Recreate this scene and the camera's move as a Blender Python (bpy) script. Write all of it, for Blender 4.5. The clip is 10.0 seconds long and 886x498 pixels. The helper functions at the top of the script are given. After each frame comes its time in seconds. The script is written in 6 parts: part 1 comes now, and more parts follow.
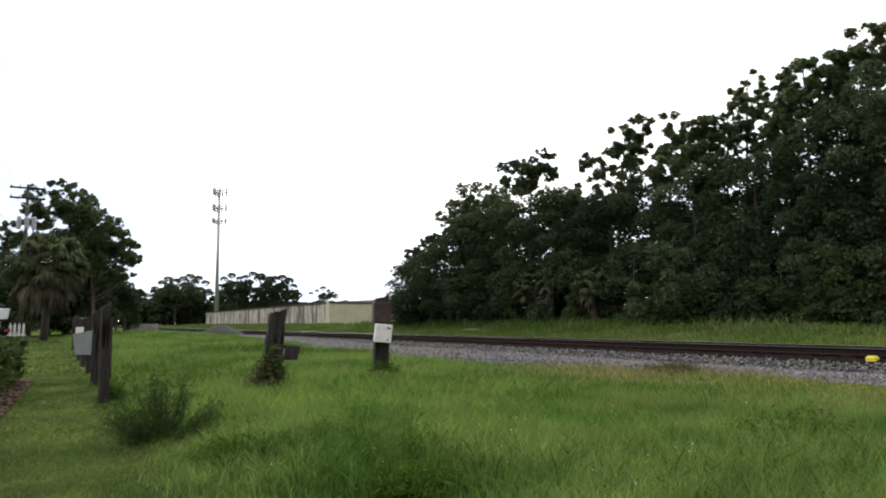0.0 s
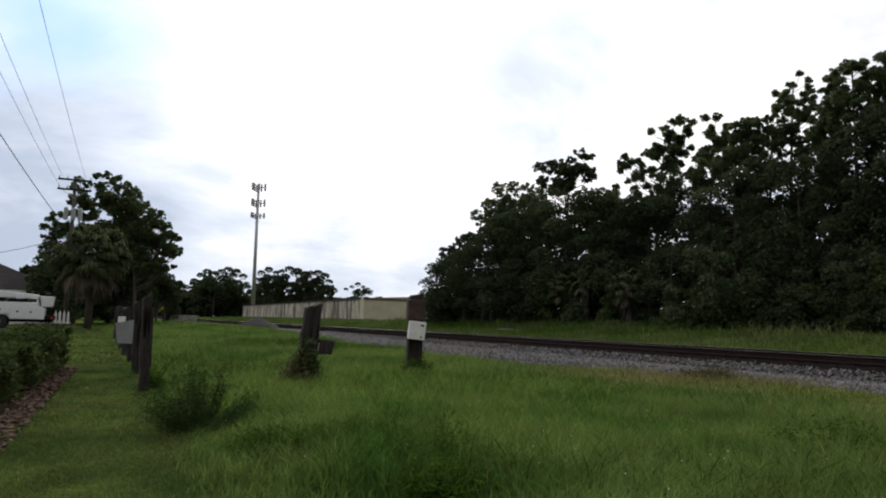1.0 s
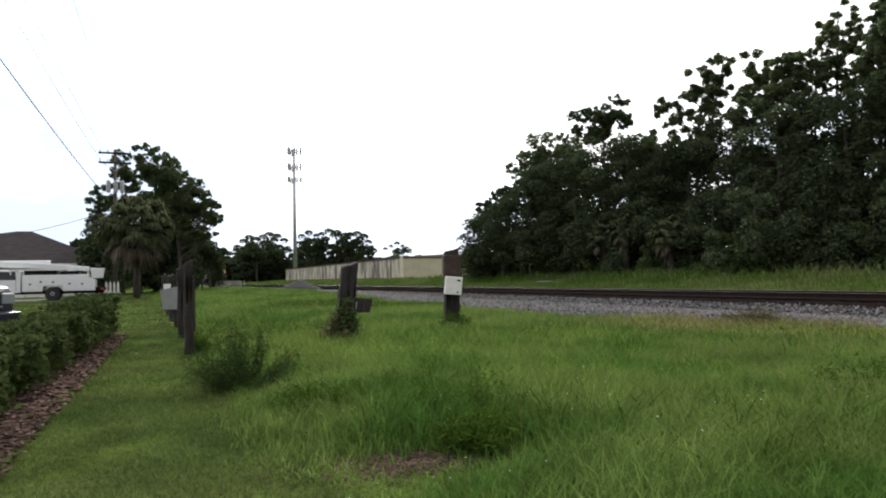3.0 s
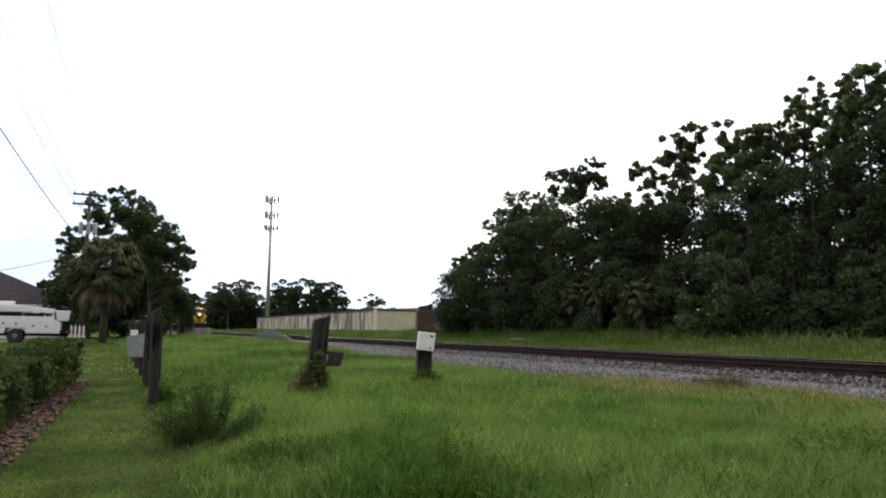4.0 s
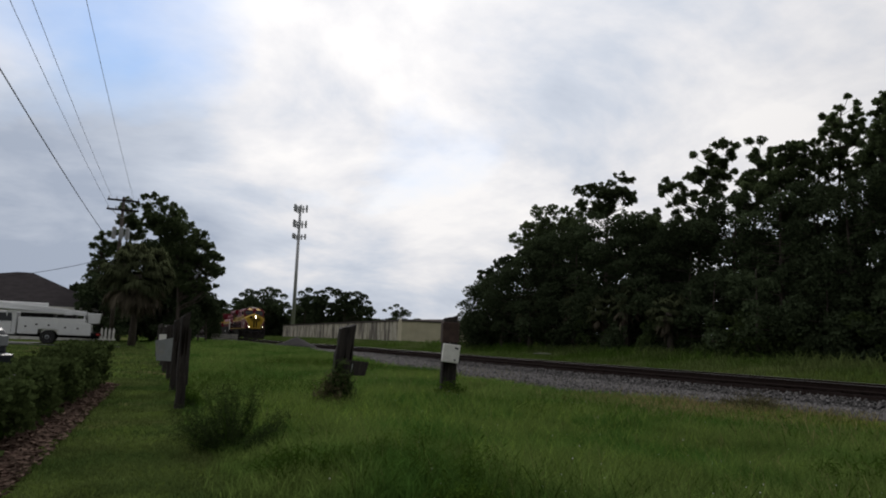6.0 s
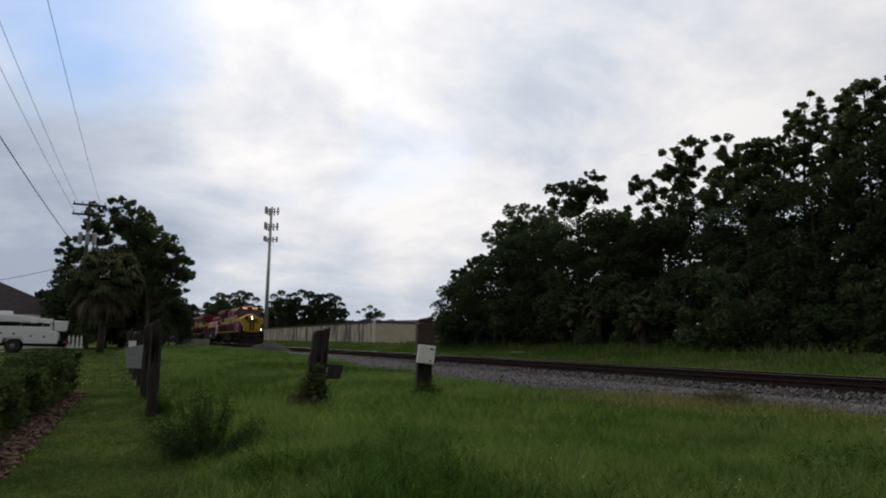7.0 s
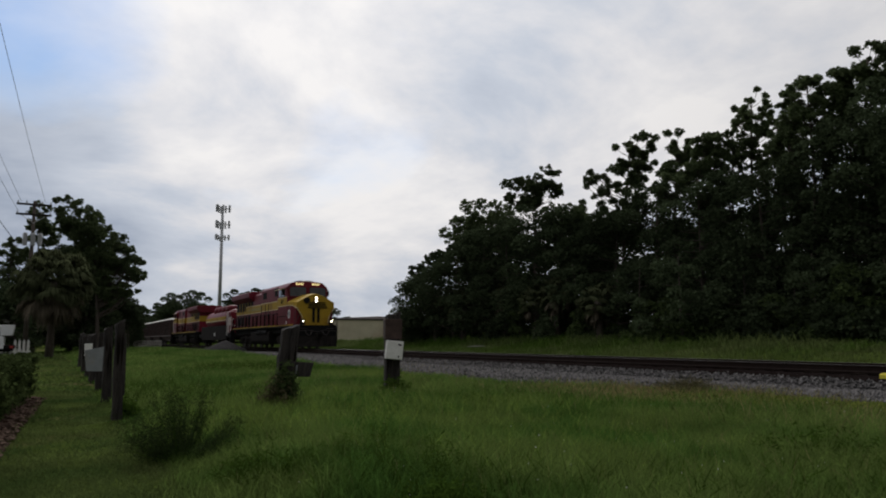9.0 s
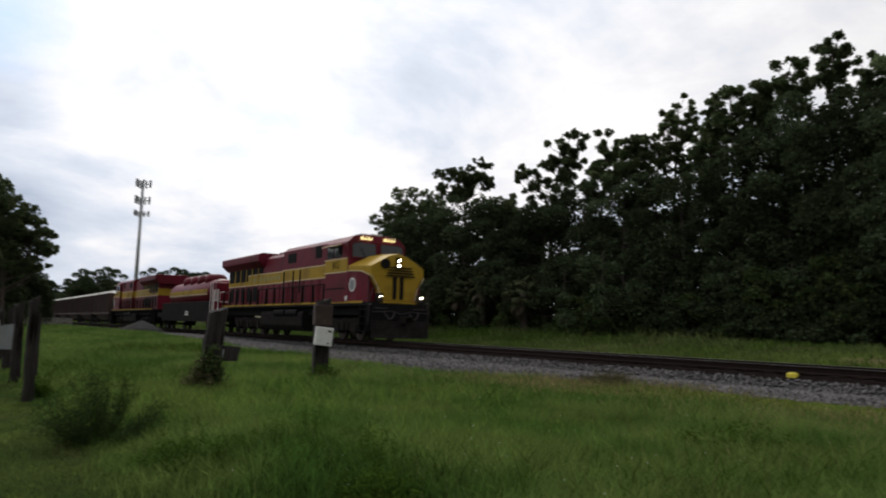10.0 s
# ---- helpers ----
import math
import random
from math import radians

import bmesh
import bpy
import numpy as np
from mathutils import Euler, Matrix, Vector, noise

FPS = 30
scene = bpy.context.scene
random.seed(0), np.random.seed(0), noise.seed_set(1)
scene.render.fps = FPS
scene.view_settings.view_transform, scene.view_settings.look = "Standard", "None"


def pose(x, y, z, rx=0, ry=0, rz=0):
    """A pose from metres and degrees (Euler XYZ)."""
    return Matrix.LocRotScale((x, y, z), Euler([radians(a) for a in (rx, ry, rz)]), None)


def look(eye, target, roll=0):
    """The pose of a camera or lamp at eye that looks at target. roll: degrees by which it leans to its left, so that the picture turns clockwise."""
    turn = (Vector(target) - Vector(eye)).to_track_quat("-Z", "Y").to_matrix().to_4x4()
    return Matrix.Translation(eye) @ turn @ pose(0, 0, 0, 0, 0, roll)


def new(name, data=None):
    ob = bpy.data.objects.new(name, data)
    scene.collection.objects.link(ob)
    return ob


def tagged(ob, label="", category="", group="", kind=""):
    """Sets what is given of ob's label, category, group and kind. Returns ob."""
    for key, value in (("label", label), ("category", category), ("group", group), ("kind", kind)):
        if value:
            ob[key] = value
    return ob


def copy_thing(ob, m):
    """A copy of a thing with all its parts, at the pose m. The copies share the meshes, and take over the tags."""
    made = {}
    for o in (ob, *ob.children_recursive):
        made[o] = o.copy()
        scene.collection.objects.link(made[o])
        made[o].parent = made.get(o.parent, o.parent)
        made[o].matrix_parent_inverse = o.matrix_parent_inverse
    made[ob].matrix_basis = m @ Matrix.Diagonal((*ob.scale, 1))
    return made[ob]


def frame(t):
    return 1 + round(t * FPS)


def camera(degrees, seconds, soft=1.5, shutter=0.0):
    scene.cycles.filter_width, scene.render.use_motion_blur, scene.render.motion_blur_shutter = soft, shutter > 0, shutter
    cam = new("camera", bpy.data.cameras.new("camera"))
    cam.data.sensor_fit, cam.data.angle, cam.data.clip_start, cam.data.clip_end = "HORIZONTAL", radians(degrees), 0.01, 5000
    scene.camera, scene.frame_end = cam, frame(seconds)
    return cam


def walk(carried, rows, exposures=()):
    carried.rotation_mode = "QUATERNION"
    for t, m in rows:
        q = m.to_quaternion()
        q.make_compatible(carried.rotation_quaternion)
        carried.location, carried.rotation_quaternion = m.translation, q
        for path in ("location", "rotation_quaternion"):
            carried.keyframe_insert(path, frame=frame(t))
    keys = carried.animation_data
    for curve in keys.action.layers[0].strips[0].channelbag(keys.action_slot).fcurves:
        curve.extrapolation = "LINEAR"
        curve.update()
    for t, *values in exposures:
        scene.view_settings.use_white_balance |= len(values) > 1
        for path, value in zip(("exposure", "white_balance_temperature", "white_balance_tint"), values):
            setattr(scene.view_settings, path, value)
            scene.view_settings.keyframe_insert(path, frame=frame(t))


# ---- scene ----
cam = camera(64.0, 10.0, soft=1.9, shutter=0.5)
PATH = [
    (0.0, pose(0.030, -0.003, 1.502, 95.945, 0.323, -28.515)),
    (0.5, pose(0.024, -0.045, 1.499, 95.733, -0.939, -26.933)),
    (1.0, pose(0.013, -0.016, 1.500, 95.810, -1.202, -25.837)),
    (1.5, pose(0.019, -0.035, 1.495, 93.395, 0.642, -24.952)),
    (2.0, pose(0.044, 0.025, 1.517, 91.764, 0.887, -23.023)),
    (2.2, pose(0.026, -0.006, 1.495, 92.906, 0.529, -21.230)),
    (3.3, pose(0.139, -0.045, 1.467, 92.000, 1.136, -23.611)),
    (3.5, pose(0.136, -0.051, 1.469, 92.144, 0.435, -24.746)),
    (4.0, pose(0.124, -0.056, 1.510, 96.608, -0.663, -24.702)),
    (4.5, pose(0.123, -0.059, 1.485, 97.010, -0.098, -23.264)),
    (5.0, pose(0.113, -0.057, 1.492, 97.107, -1.669, -22.314)),
    (5.5, pose(0.110, -0.054, 1.497, 97.512, -2.443, -22.238)),
    (7.0, pose(0.109, 0.006, 1.521, 97.602, -1.007, -24.817)),
    (7.5, pose(0.114, 0.019, 1.516, 99.441, -0.912, -25.746)),
    (8.0, pose(0.063, 0.049, 1.504, 100.488, -0.794, -25.815)),
    (8.5, pose(-0.060, 0.078, 1.487, 98.021, 0.686, -26.298)),
    (9.0, pose(-0.172, 0.083, 1.503, 97.279, 0.278, -28.362)),
    (9.5, pose(-0.296, 0.167, 1.514, 97.155, -0.629, -30.524)),
    (10.0, pose(-0.299, 0.197, 1.520, 96.405, -1.537, -34.471)),
]
EXPOSURES = [(0.0, 1.5), (0.5, 0.86), (1.0, 0.55), (1.5, 0.55), (2.0, 1.2), (3.5, 1.38), (4.0, 1.35), (4.5, 0.4), (5.5, 0.04),
             (7.5, 0.05), (8.5, -0.27), (9.0, -0.12), (9.5, 0.02), (10.0, 0.32)]
walk(cam, PATH, EXPOSURES)

# ---- world and sun ----
SUN_EL, SUN_AZ = 40.0, 14.0
world = bpy.data.worlds.new("sky")
scene.world = world
world.use_nodes = True
wn, wl = world.node_tree.nodes, world.node_tree.links
wn.clear()


def wnode(kind, **kw):
    n = wn.new(kind)
    for k, v in kw.items():
        n.inputs[k].default_value = v
    return n


def ramp_on(nodes, stops):
    r = nodes.new("ShaderNodeValToRGB")
    while len(r.color_ramp.elements) < len(stops):
        r.color_ramp.elements.new(0.5)
    for e, (p, c) in zip(r.color_ramp.elements, stops):
        e.position, e.color = p, (*c, 1) if len(c) == 3 else c
    return r


sky = wn.new("ShaderNodeTexSky")
sky.sky_type, sky.sun_disc = "NISHITA", False
sky.sun_elevation, sky.sun_rotation = radians(SUN_EL), radians(SUN_AZ)
sky.dust_density, sky.air_density, sky.ozone_density = 0.2, 1.1, 5.0
skygain = wnode("ShaderNodeVectorMath")
skygain.operation = "SCALE"
skygain.inputs["Scale"].default_value = 0.12
wl.new(sky.outputs[0], skygain.inputs[0])
tc = wn.new("ShaderNodeTexCoord")
sep = wn.new("ShaderNodeSeparateXYZ")
wl.new(tc.outputs["Generated"], sep.inputs[0])
# cloud sheet: directions projected on a flat layer overhead
lift = wnode("ShaderNodeMath")
lift.operation = "MAXIMUM"
lift.inputs[1].default_value = 0.0
wl.new(sep.outputs["Z"], lift.inputs[0])
lift2 = wnode("ShaderNodeMath")
lift2.operation = "ADD"
lift2.inputs[1].default_value = 0.3
wl.new(lift.outputs[0], lift2.inputs[0])
flat = wn.new("ShaderNodeVectorMath")
flat.operation = "DIVIDE"
comb = wn.new("ShaderNodeCombineXYZ")
for k in range(3):
    wl.new(lift2.outputs[0], comb.inputs[k])
wl.new(tc.outputs["Generated"], flat.inputs[0])
wl.new(comb.outputs[0], flat.inputs[1])
big = wnode("ShaderNodeTexNoise", Scale=0.75, Detail=7.0, Roughness=0.52, Distortion=0.12)
fine = wnode("ShaderNodeTexNoise", Scale=1.7, Detail=8.0, Roughness=0.57, Distortion=0.25)
off1 = wn.new("ShaderNodeVectorMath")
off1.operation = "ADD"
off1.inputs[1].default_value = (3.1, 0.4, 0.0)
wl.new(flat.outputs[0], off1.inputs[0])
wl.new(off1.outputs[0], big.inputs["Vector"])
wl.new(flat.outputs[0], fine.inputs["Vector"])
cover = ramp_on(wn, [(0.20, (0, 0, 0)), (0.41, (1, 1, 1))])
# the cloud sheet opens to blue towards the upper left
toward = wn.new("ShaderNodeVectorMath")
toward.operation = "DOT_PRODUCT"
toward.inputs[1].default_value = (-0.127, 0.905, 0.407)
wl.new(tc.outputs["Generated"], toward.inputs[0])
opening = wnode("ShaderNodeMapRange")
for key, value in (("From Min", 0.952), ("From Max", 1.0), ("To Min", 0.06), ("To Max", -0.27)):
    opening.inputs[key].default_value = value
wl.new(toward.outputs["Value"], opening.inputs[0])
thin = wn.new("ShaderNodeMath")
thin.operation = "ADD"
wl.new(big.outputs[0], thin.inputs[0])
wl.new(opening.outputs[0], thin.inputs[1])
wl.new(thin.outputs[0], cover.inputs[0])
tone = ramp_on(wn, [(0.14, (0.40, 0.455, 0.56)), (0.34, (0.61, 0.655, 0.74)), (0.45, (0.80, 0.80, 0.83)), (0.55, (0.95, 0.93, 0.925))])
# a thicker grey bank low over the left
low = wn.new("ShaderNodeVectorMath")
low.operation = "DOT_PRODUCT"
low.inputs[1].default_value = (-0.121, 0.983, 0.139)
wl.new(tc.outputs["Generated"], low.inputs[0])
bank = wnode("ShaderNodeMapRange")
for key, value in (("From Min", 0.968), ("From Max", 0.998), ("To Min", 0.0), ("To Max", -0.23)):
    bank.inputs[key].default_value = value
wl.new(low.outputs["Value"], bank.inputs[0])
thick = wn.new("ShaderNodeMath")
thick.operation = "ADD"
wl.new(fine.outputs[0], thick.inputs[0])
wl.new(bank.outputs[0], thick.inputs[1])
# the sheet greys towards the horizon, and thin grey scud drifts high over the woods' end
hazy = wnode("ShaderNodeMapRange")
for key, value in (("From Min", 0.02), ("From Max", 0.24), ("To Min", -0.19), ("To Max", 0.0)):
    hazy.inputs[key].default_value = value
wl.new(sep.outputs["Z"], hazy.inputs[0])
scud = wn.new("ShaderNodeVectorMath")
scud.operation = "DOT_PRODUCT"
scud.inputs[1].default_value = (0.475, 0.816, 0.329)
wl.new(tc.outputs["Generated"], scud.inputs[0])
wisps = wnode("ShaderNodeMapRange")
for key, value in (("From Min", 0.984), ("From Max", 1.0), ("To Min", 0.0), ("To Max", -0.055)):
    wisps.inputs[key].default_value = value
wl.new(scud.outputs["Value"], wisps.inputs[0])
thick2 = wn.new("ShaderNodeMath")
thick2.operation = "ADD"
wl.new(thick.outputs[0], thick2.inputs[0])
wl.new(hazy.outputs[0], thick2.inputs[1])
thick3 = wn.new("ShaderNodeMath")
thick3.operation = "ADD"
wl.new(thick2.outputs[0], thick3.inputs[0])
wl.new(wisps.outputs[0], thick3.inputs[1])
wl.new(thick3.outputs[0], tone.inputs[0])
mixc = wn.new("ShaderNodeMixRGB")
wl.new(cover.outputs[0], mixc.inputs[0])
wl.new(skygain.outputs[0], mixc.inputs[1])
wl.new(tone.outputs[0], mixc.inputs[2])
# thin cloud is brighter towards the hidden sun
sunward = wn.new("ShaderNodeVectorMath")
sunward.operation = "DOT_PRODUCT"
sunward.inputs[1].default_value = (math.sin(radians(SUN_AZ)) * math.cos(radians(SUN_EL)), math.cos(radians(SUN_AZ)) * math.cos(radians(SUN_EL)), math.sin(radians(SUN_EL)))
wl.new(tc.outputs["Generated"], sunward.inputs[0])
half = wn.new("ShaderNodeMath")
half.operation = "MULTIPLY_ADD"
half.inputs[1].default_value, half.inputs[2].default_value = 0.5, 0.5
wl.new(sunward.outputs["Value"], half.inputs[0])
glow = ramp_on(wn, [(0.25, (0.28, 0.28, 0.28)), (0.78, (0.68, 0.68, 0.68)), (0.90, (0.84, 0.84, 0.84)), (0.99, (1.0, 1.0, 1.0))])
wl.new(half.outputs[0], glow.inputs[0])
gain = wnode("ShaderNodeMath")
gain.operation = "MULTIPLY"
gain.inputs[1].default_value = 1.22
wl.new(glow.outputs[0], gain.inputs[0])
bright = wn.new("ShaderNodeVectorMath")
bright.operation = "SCALE"
wl.new(mixc.outputs[0], bright.inputs[0])
wl.new(gain.outputs[0], bright.inputs["Scale"])
bg = wnode("ShaderNodeBackground", Strength=0.9)
wl.new(bright.outputs[0], bg.inputs[0])
wout = wn.new("ShaderNodeOutputWorld")
wl.new(bg.outputs[0], wout.inputs[0])

sun = new("sun", bpy.data.lights.new("sun", "SUN"))
sun.data.energy, sun.data.angle, sun.data.color = 1.25, radians(14), (1.0, 0.96, 0.9)
sun.matrix_world = look((0, 0, 0), (-math.sin(radians(SUN_AZ)) * math.cos(radians(SUN_EL)),
                                    -math.cos(radians(SUN_AZ)) * math.cos(radians(SUN_EL)), -math.sin(radians(SUN_EL))))


# ---- materials ----
def material(name, base, rough=0.8, metal=0.0, vary=0.25, scale=6.0, fine_scale=60.0, bump=0.0, bump_scale=40.0, dark=None,
             dark_at=0.6, island=0.0, obj=0.0, translucent=0.0, emit=None, spec=0.5, stretch=(1, 1, 1), coat=0.0):
    m = bpy.data.materials.new(name)
    m.use_nodes = True
    nt = m.node_tree
    n, l = nt.nodes, nt.links
    n.clear()
    out = n.new("ShaderNodeOutputMaterial")
    p = n.new("ShaderNodeBsdfPrincipled")
    p.inputs["Roughness"].default_value, p.inputs["Metallic"].default_value = rough, metal
    p.inputs["Specular IOR Level"].default_value = spec
    p.inputs["Coat Weight"].default_value = coat
    co = n.new("ShaderNodeTexCoord")
    mp = n.new("ShaderNodeMapping")
    mp.inputs["Scale"].default_value = stretch
    l.new(co.outputs["Object"], mp.inputs[0])
    a = n.new("ShaderNodeTexNoise")
    a.inputs["Scale"].default_value, a.inputs["Detail"].default_value = scale, 5
    b = n.new("ShaderNodeTexNoise")
    b.inputs["Scale"].default_value, b.inputs["Detail"].default_value = fine_scale, 3
    l.new(mp.outputs[0], a.inputs["Vector"])
    l.new(mp.outputs[0], b.inputs["Vector"])
    add = n.new("ShaderNodeMath")
    add.operation = "ADD"
    l.new(a.outputs[0], add.inputs[0])
    l.new(b.outputs[0], add.inputs[1])
    mr = n.new("ShaderNodeMapRange")
    mr.inputs["From Min"].default_value, mr.inputs["From Max"].default_value = 0.7, 1.3
    mr.inputs["To Min"].default_value, mr.inputs["To Max"].default_value = 1 - vary, 1 + vary
    l.new(add.outputs[0], mr.inputs[0])
    fac = mr.outputs[0]
    for amount, source in ((island, "geo"), (obj, "obj")):
        if amount:
            src = n.new("ShaderNodeNewGeometry").outputs["Random Per Island"] if source == "geo" else n.new("ShaderNodeObjectInfo").outputs["Random"]
            r2 = n.new("ShaderNodeMapRange")
            r2.inputs["To Min"].default_value, r2.inputs["To Max"].default_value = 1 - amount, 1 + amount
            l.new(src, r2.inputs[0])
            mu = n.new("ShaderNodeMath")
            mu.operation = "MULTIPLY"
            l.new(fac, mu.inputs[0])
            l.new(r2.outputs[0], mu.inputs[1])
            fac = mu.outputs[0]
    colour = n.new("ShaderNodeRGB")
    colour.outputs[0].default_value = (*base, 1)
    src = colour.outputs[0]
    if dark:
        st = n.new("ShaderNodeTexNoise")
        st.inputs["Scale"].default_value, st.inputs["Detail"].default_value = scale * 0.35, 6
        l.new(mp.outputs[0], st.inputs["Vector"])
        rp = ramp_on(n, [(dark_at - 0.08, (0, 0, 0)), (dark_at + 0.08, (1, 1, 1))])
        l.new(st.outputs[0], rp.inputs[0])
        mx = n.new("ShaderNodeMixRGB")
        l.new(rp.outputs[0], mx.inputs[0])
        l.new(src, mx.inputs[1])
        mx.inputs[2].default_value = (*dark, 1)
        src = mx.outputs[0]
    sc = n.new("ShaderNodeVectorMath")
    sc.operation = "SCALE"
    l.new(src, sc.inputs[0])
    l.new(fac, sc.inputs["Scale"])
    l.new(sc.outputs[0], p.inputs["Base Color"])
    if bump:
        bn = n.new("ShaderNodeTexNoise")
        bn.inputs["Scale"].default_value, bn.inputs["Detail"].default_value = bump_scale, 4
        l.new(mp.outputs[0], bn.inputs["Vector"])
        bp = n.new("ShaderNodeBump")
        bp.inputs["Strength"].default_value, bp.inputs["Distance"].default_value = bump, 0.05
        l.new(bn.outputs[0], bp.inputs["Height"])
        l.new(bp.outputs[0], p.inputs["Normal"])
    if emit:
        p.inputs["Emission Color"].default_value, p.inputs["Emission Strength"].default_value = (*emit[0], 1), emit[1]
    if translucent:
        tr = n.new("ShaderNodeBsdfTranslucent")
        l.new(sc.outputs[0], tr.inputs[0])
        ms = n.new("ShaderNodeMixShader")
        ms.inputs[0].default_value = translucent
        l.new(p.outputs[0], ms.inputs[1])
        l.new(tr.outputs[0], ms.inputs[2])
        l.new(ms.outputs[0], out.inputs[0])
    else:
        l.new(p.outputs[0], out.inputs[0])
    return m


CHIPS = material("wood_chips_and_leaf_litter", (0.092, 0.065, 0.052), 0.95, vary=0.4, scale=6, fine_scale=40, island=0.7, spec=0.0)
SOIL = material("soil_and_thatch", (0.05, 0.072, 0.016), 0.95, vary=0.45, scale=0.9, fine_scale=14, bump=0.6, bump_scale=12, dark=(0.11, 0.085, 0.05), dark_at=0.62, spec=0.0)
LAWN = material("mown_grass", (0.108, 0.143, 0.046), 0.85, dark=(0.066, 0.108, 0.032), dark_at=0.54, vary=0.4, scale=1.2, fine_scale=30, island=0.35, translucent=0.3, spec=0.0)
TALL = material("tall_grass", (0.134, 0.194, 0.051), 0.75, vary=0.42, scale=1.6, fine_scale=6, dark=(0.064, 0.130, 0.027), dark_at=0.52, island=0.4, translucent=0.38, spec=0.0)
BRIGHT = material("fresh_yellow_green_grass", (0.166, 0.240, 0.048), 0.75, vary=0.35, scale=1.4, fine_scale=6, island=0.35, translucent=0.4, spec=0.0)
VERGE = material("verge_grass", (0.098, 0.128, 0.044), 0.8, vary=0.35, scale=0.7, fine_scale=4, dark=(0.06, 0.105, 0.02), dark_at=0.5, island=0.4, translucent=0.35, spec=0.0)
EDGEGRASS = material("yellowing_grass", (0.155, 0.175, 0.042), 0.8, vary=0.35, scale=1.2, fine_scale=6, dark=(0.19, 0.145, 0.07), dark_at=0.55, island=0.45, translucent=0.35, spec=0.0)
DRY = material("dry_grass", (0.22, 0.19, 0.092), 0.85, vary=0.3, scale=0.5, fine_scale=4, island=0.4, translucent=0.3, spec=0.0)
WEED = material("dark_weed_leaves", (0.048, 0.088, 0.014), 0.75, vary=0.3, scale=2, island=0.4, translucent=0.25, spec=0.0)
DARKWEED = material("grey_green_weed", (0.032, 0.048, 0.018), 0.8, vary=0.35, scale=2, island=0.4, translucent=0.2, spec=0.0)
BALLAST = material("crushed_stone", (0.052, 0.050, 0.050), 0.95, vary=0.6, scale=9, fine_scale=22, bump=1.0, bump_scale=16, spec=0.05)
STONE = material("ballast_stone", (0.070, 0.066, 0.067), 0.9, vary=0.3, scale=5, island=0.95)
STAINED = material("rust_stained_ballast", (0.013, 0.010, 0.0095), 0.95, vary=0.5, scale=9, fine_scale=22, bump=1.0, bump_scale=16, spec=0.0)
RAILSTEEL = material("rusty_rail_steel", (0.022, 0.015, 0.013), 0.9, 0.0, spec=0.1, vary=0.3, scale=8)
RAILTOP = material("worn_rail_top", (0.35, 0.33, 0.33), 0.35, 0.9, vary=0.15, scale=3)
TIE = material("creosoted_wood", (0.014, 0.011, 0.0095), 0.95, spec=0.0, vary=0.4, scale=6, bump=0.4, obj=0.4, stretch=(0.3, 4, 4))
OLDWOOD = material("weathered_grey_wood", (0.038, 0.031, 0.027), 0.95, vary=0.5, scale=7, fine_scale=40, bump=0.8, bump_scale=25, dark=(0.02, 0.016, 0.015), dark_at=0.52, stretch=(4, 4, 0.5))
PALEWOOD = material("bleached_grey_timber", (0.30, 0.285, 0.27), 0.95, vary=0.4, scale=5, fine_scale=30, bump=0.5, dark=(0.07, 0.062, 0.055), dark_at=0.55, stretch=(0.5, 4, 4))
GREYMETAL = material("faded_galvanised_sheet", (0.24, 0.255, 0.265), 0.5, 0.3, vary=0.15, scale=8, dark=(0.25, 0.24, 0.22), dark_at=0.66)
WHITEPAINT = material("weathered_white_paint", (0.72, 0.71, 0.68), 0.6, vary=0.12, scale=6, dark=(0.35, 0.3, 0.25), dark_at=0.68)
STUCCO = material("stained_pale_stucco", (0.44, 0.41, 0.335), 0.9, vary=0.45, scale=2.6, fine_scale=9, bump=0.15, bump_scale=30, dark=(0.12, 0.105, 0.088), dark_at=0.52, stretch=(1, 0.9, 0.26))
CREAM = material("cream_stucco", (0.50, 0.46, 0.335), 0.9, vary=0.16, scale=0.7, fine_scale=8, dark=(0.42, 0.36, 0.26), dark_at=0.6)
ROOFGREY = material("grey_brown_shingles", (0.085, 0.075, 0.072), 0.95, spec=0.0, vary=0.3, scale=2, fine_scale=14, bump=0.3, bump_scale=20)
BARK = material("grey_brown_bark", (0.075, 0.06, 0.05), 0.95, vary=0.45, scale=3, fine_scale=18, bump=0.8, bump_scale=14, stretch=(3, 3, 0.7))
PINE = material("pine_needles", (0.104, 0.136, 0.066), 0.7, vary=0.25, scale=0.6, island=0.28, obj=0.25, translucent=0.42, spec=0.0)
OAK = material("oak_leaves", (0.052, 0.070, 0.037), 0.65, vary=0.3, scale=0.5, island=0.28, obj=0.3, translucent=0.2, spec=0.0)
VINE = material("vine_leaves", (0.056, 0.079, 0.030), 0.65, vary=0.3, scale=0.5, island=0.28, obj=0.25, translucent=0.25, spec=0.0)
PALMLEAF = material("palm_fronds", (0.060, 0.070, 0.036), 0.65, vary=0.25, scale=1, island=0.35, translucent=0.2, spec=0.0)
PALMDEAD = material("dead_palm_fronds", (0.110, 0.094, 0.070), 0.9, vary=0.3, scale=1, island=0.35, spec=0.0)
HEDGE = material("hedge_leaves", (0.052, 0.072, 0.026), 0.7, vary=0.3, scale=1.5, island=0.5, translucent=0.25, spec=0.0)
MULCH = material("red_brown_mulch", (0.078, 0.052, 0.044), 0.95, vary=0.5, scale=6, fine_scale=40, bump=1.0, bump_scale=30, island=0.5, spec=0.0)
ASPHALT = material("asphalt", (0.06, 0.06, 0.06), 0.9, vary=0.25, scale=1, fine_scale=60, bump=0.2)
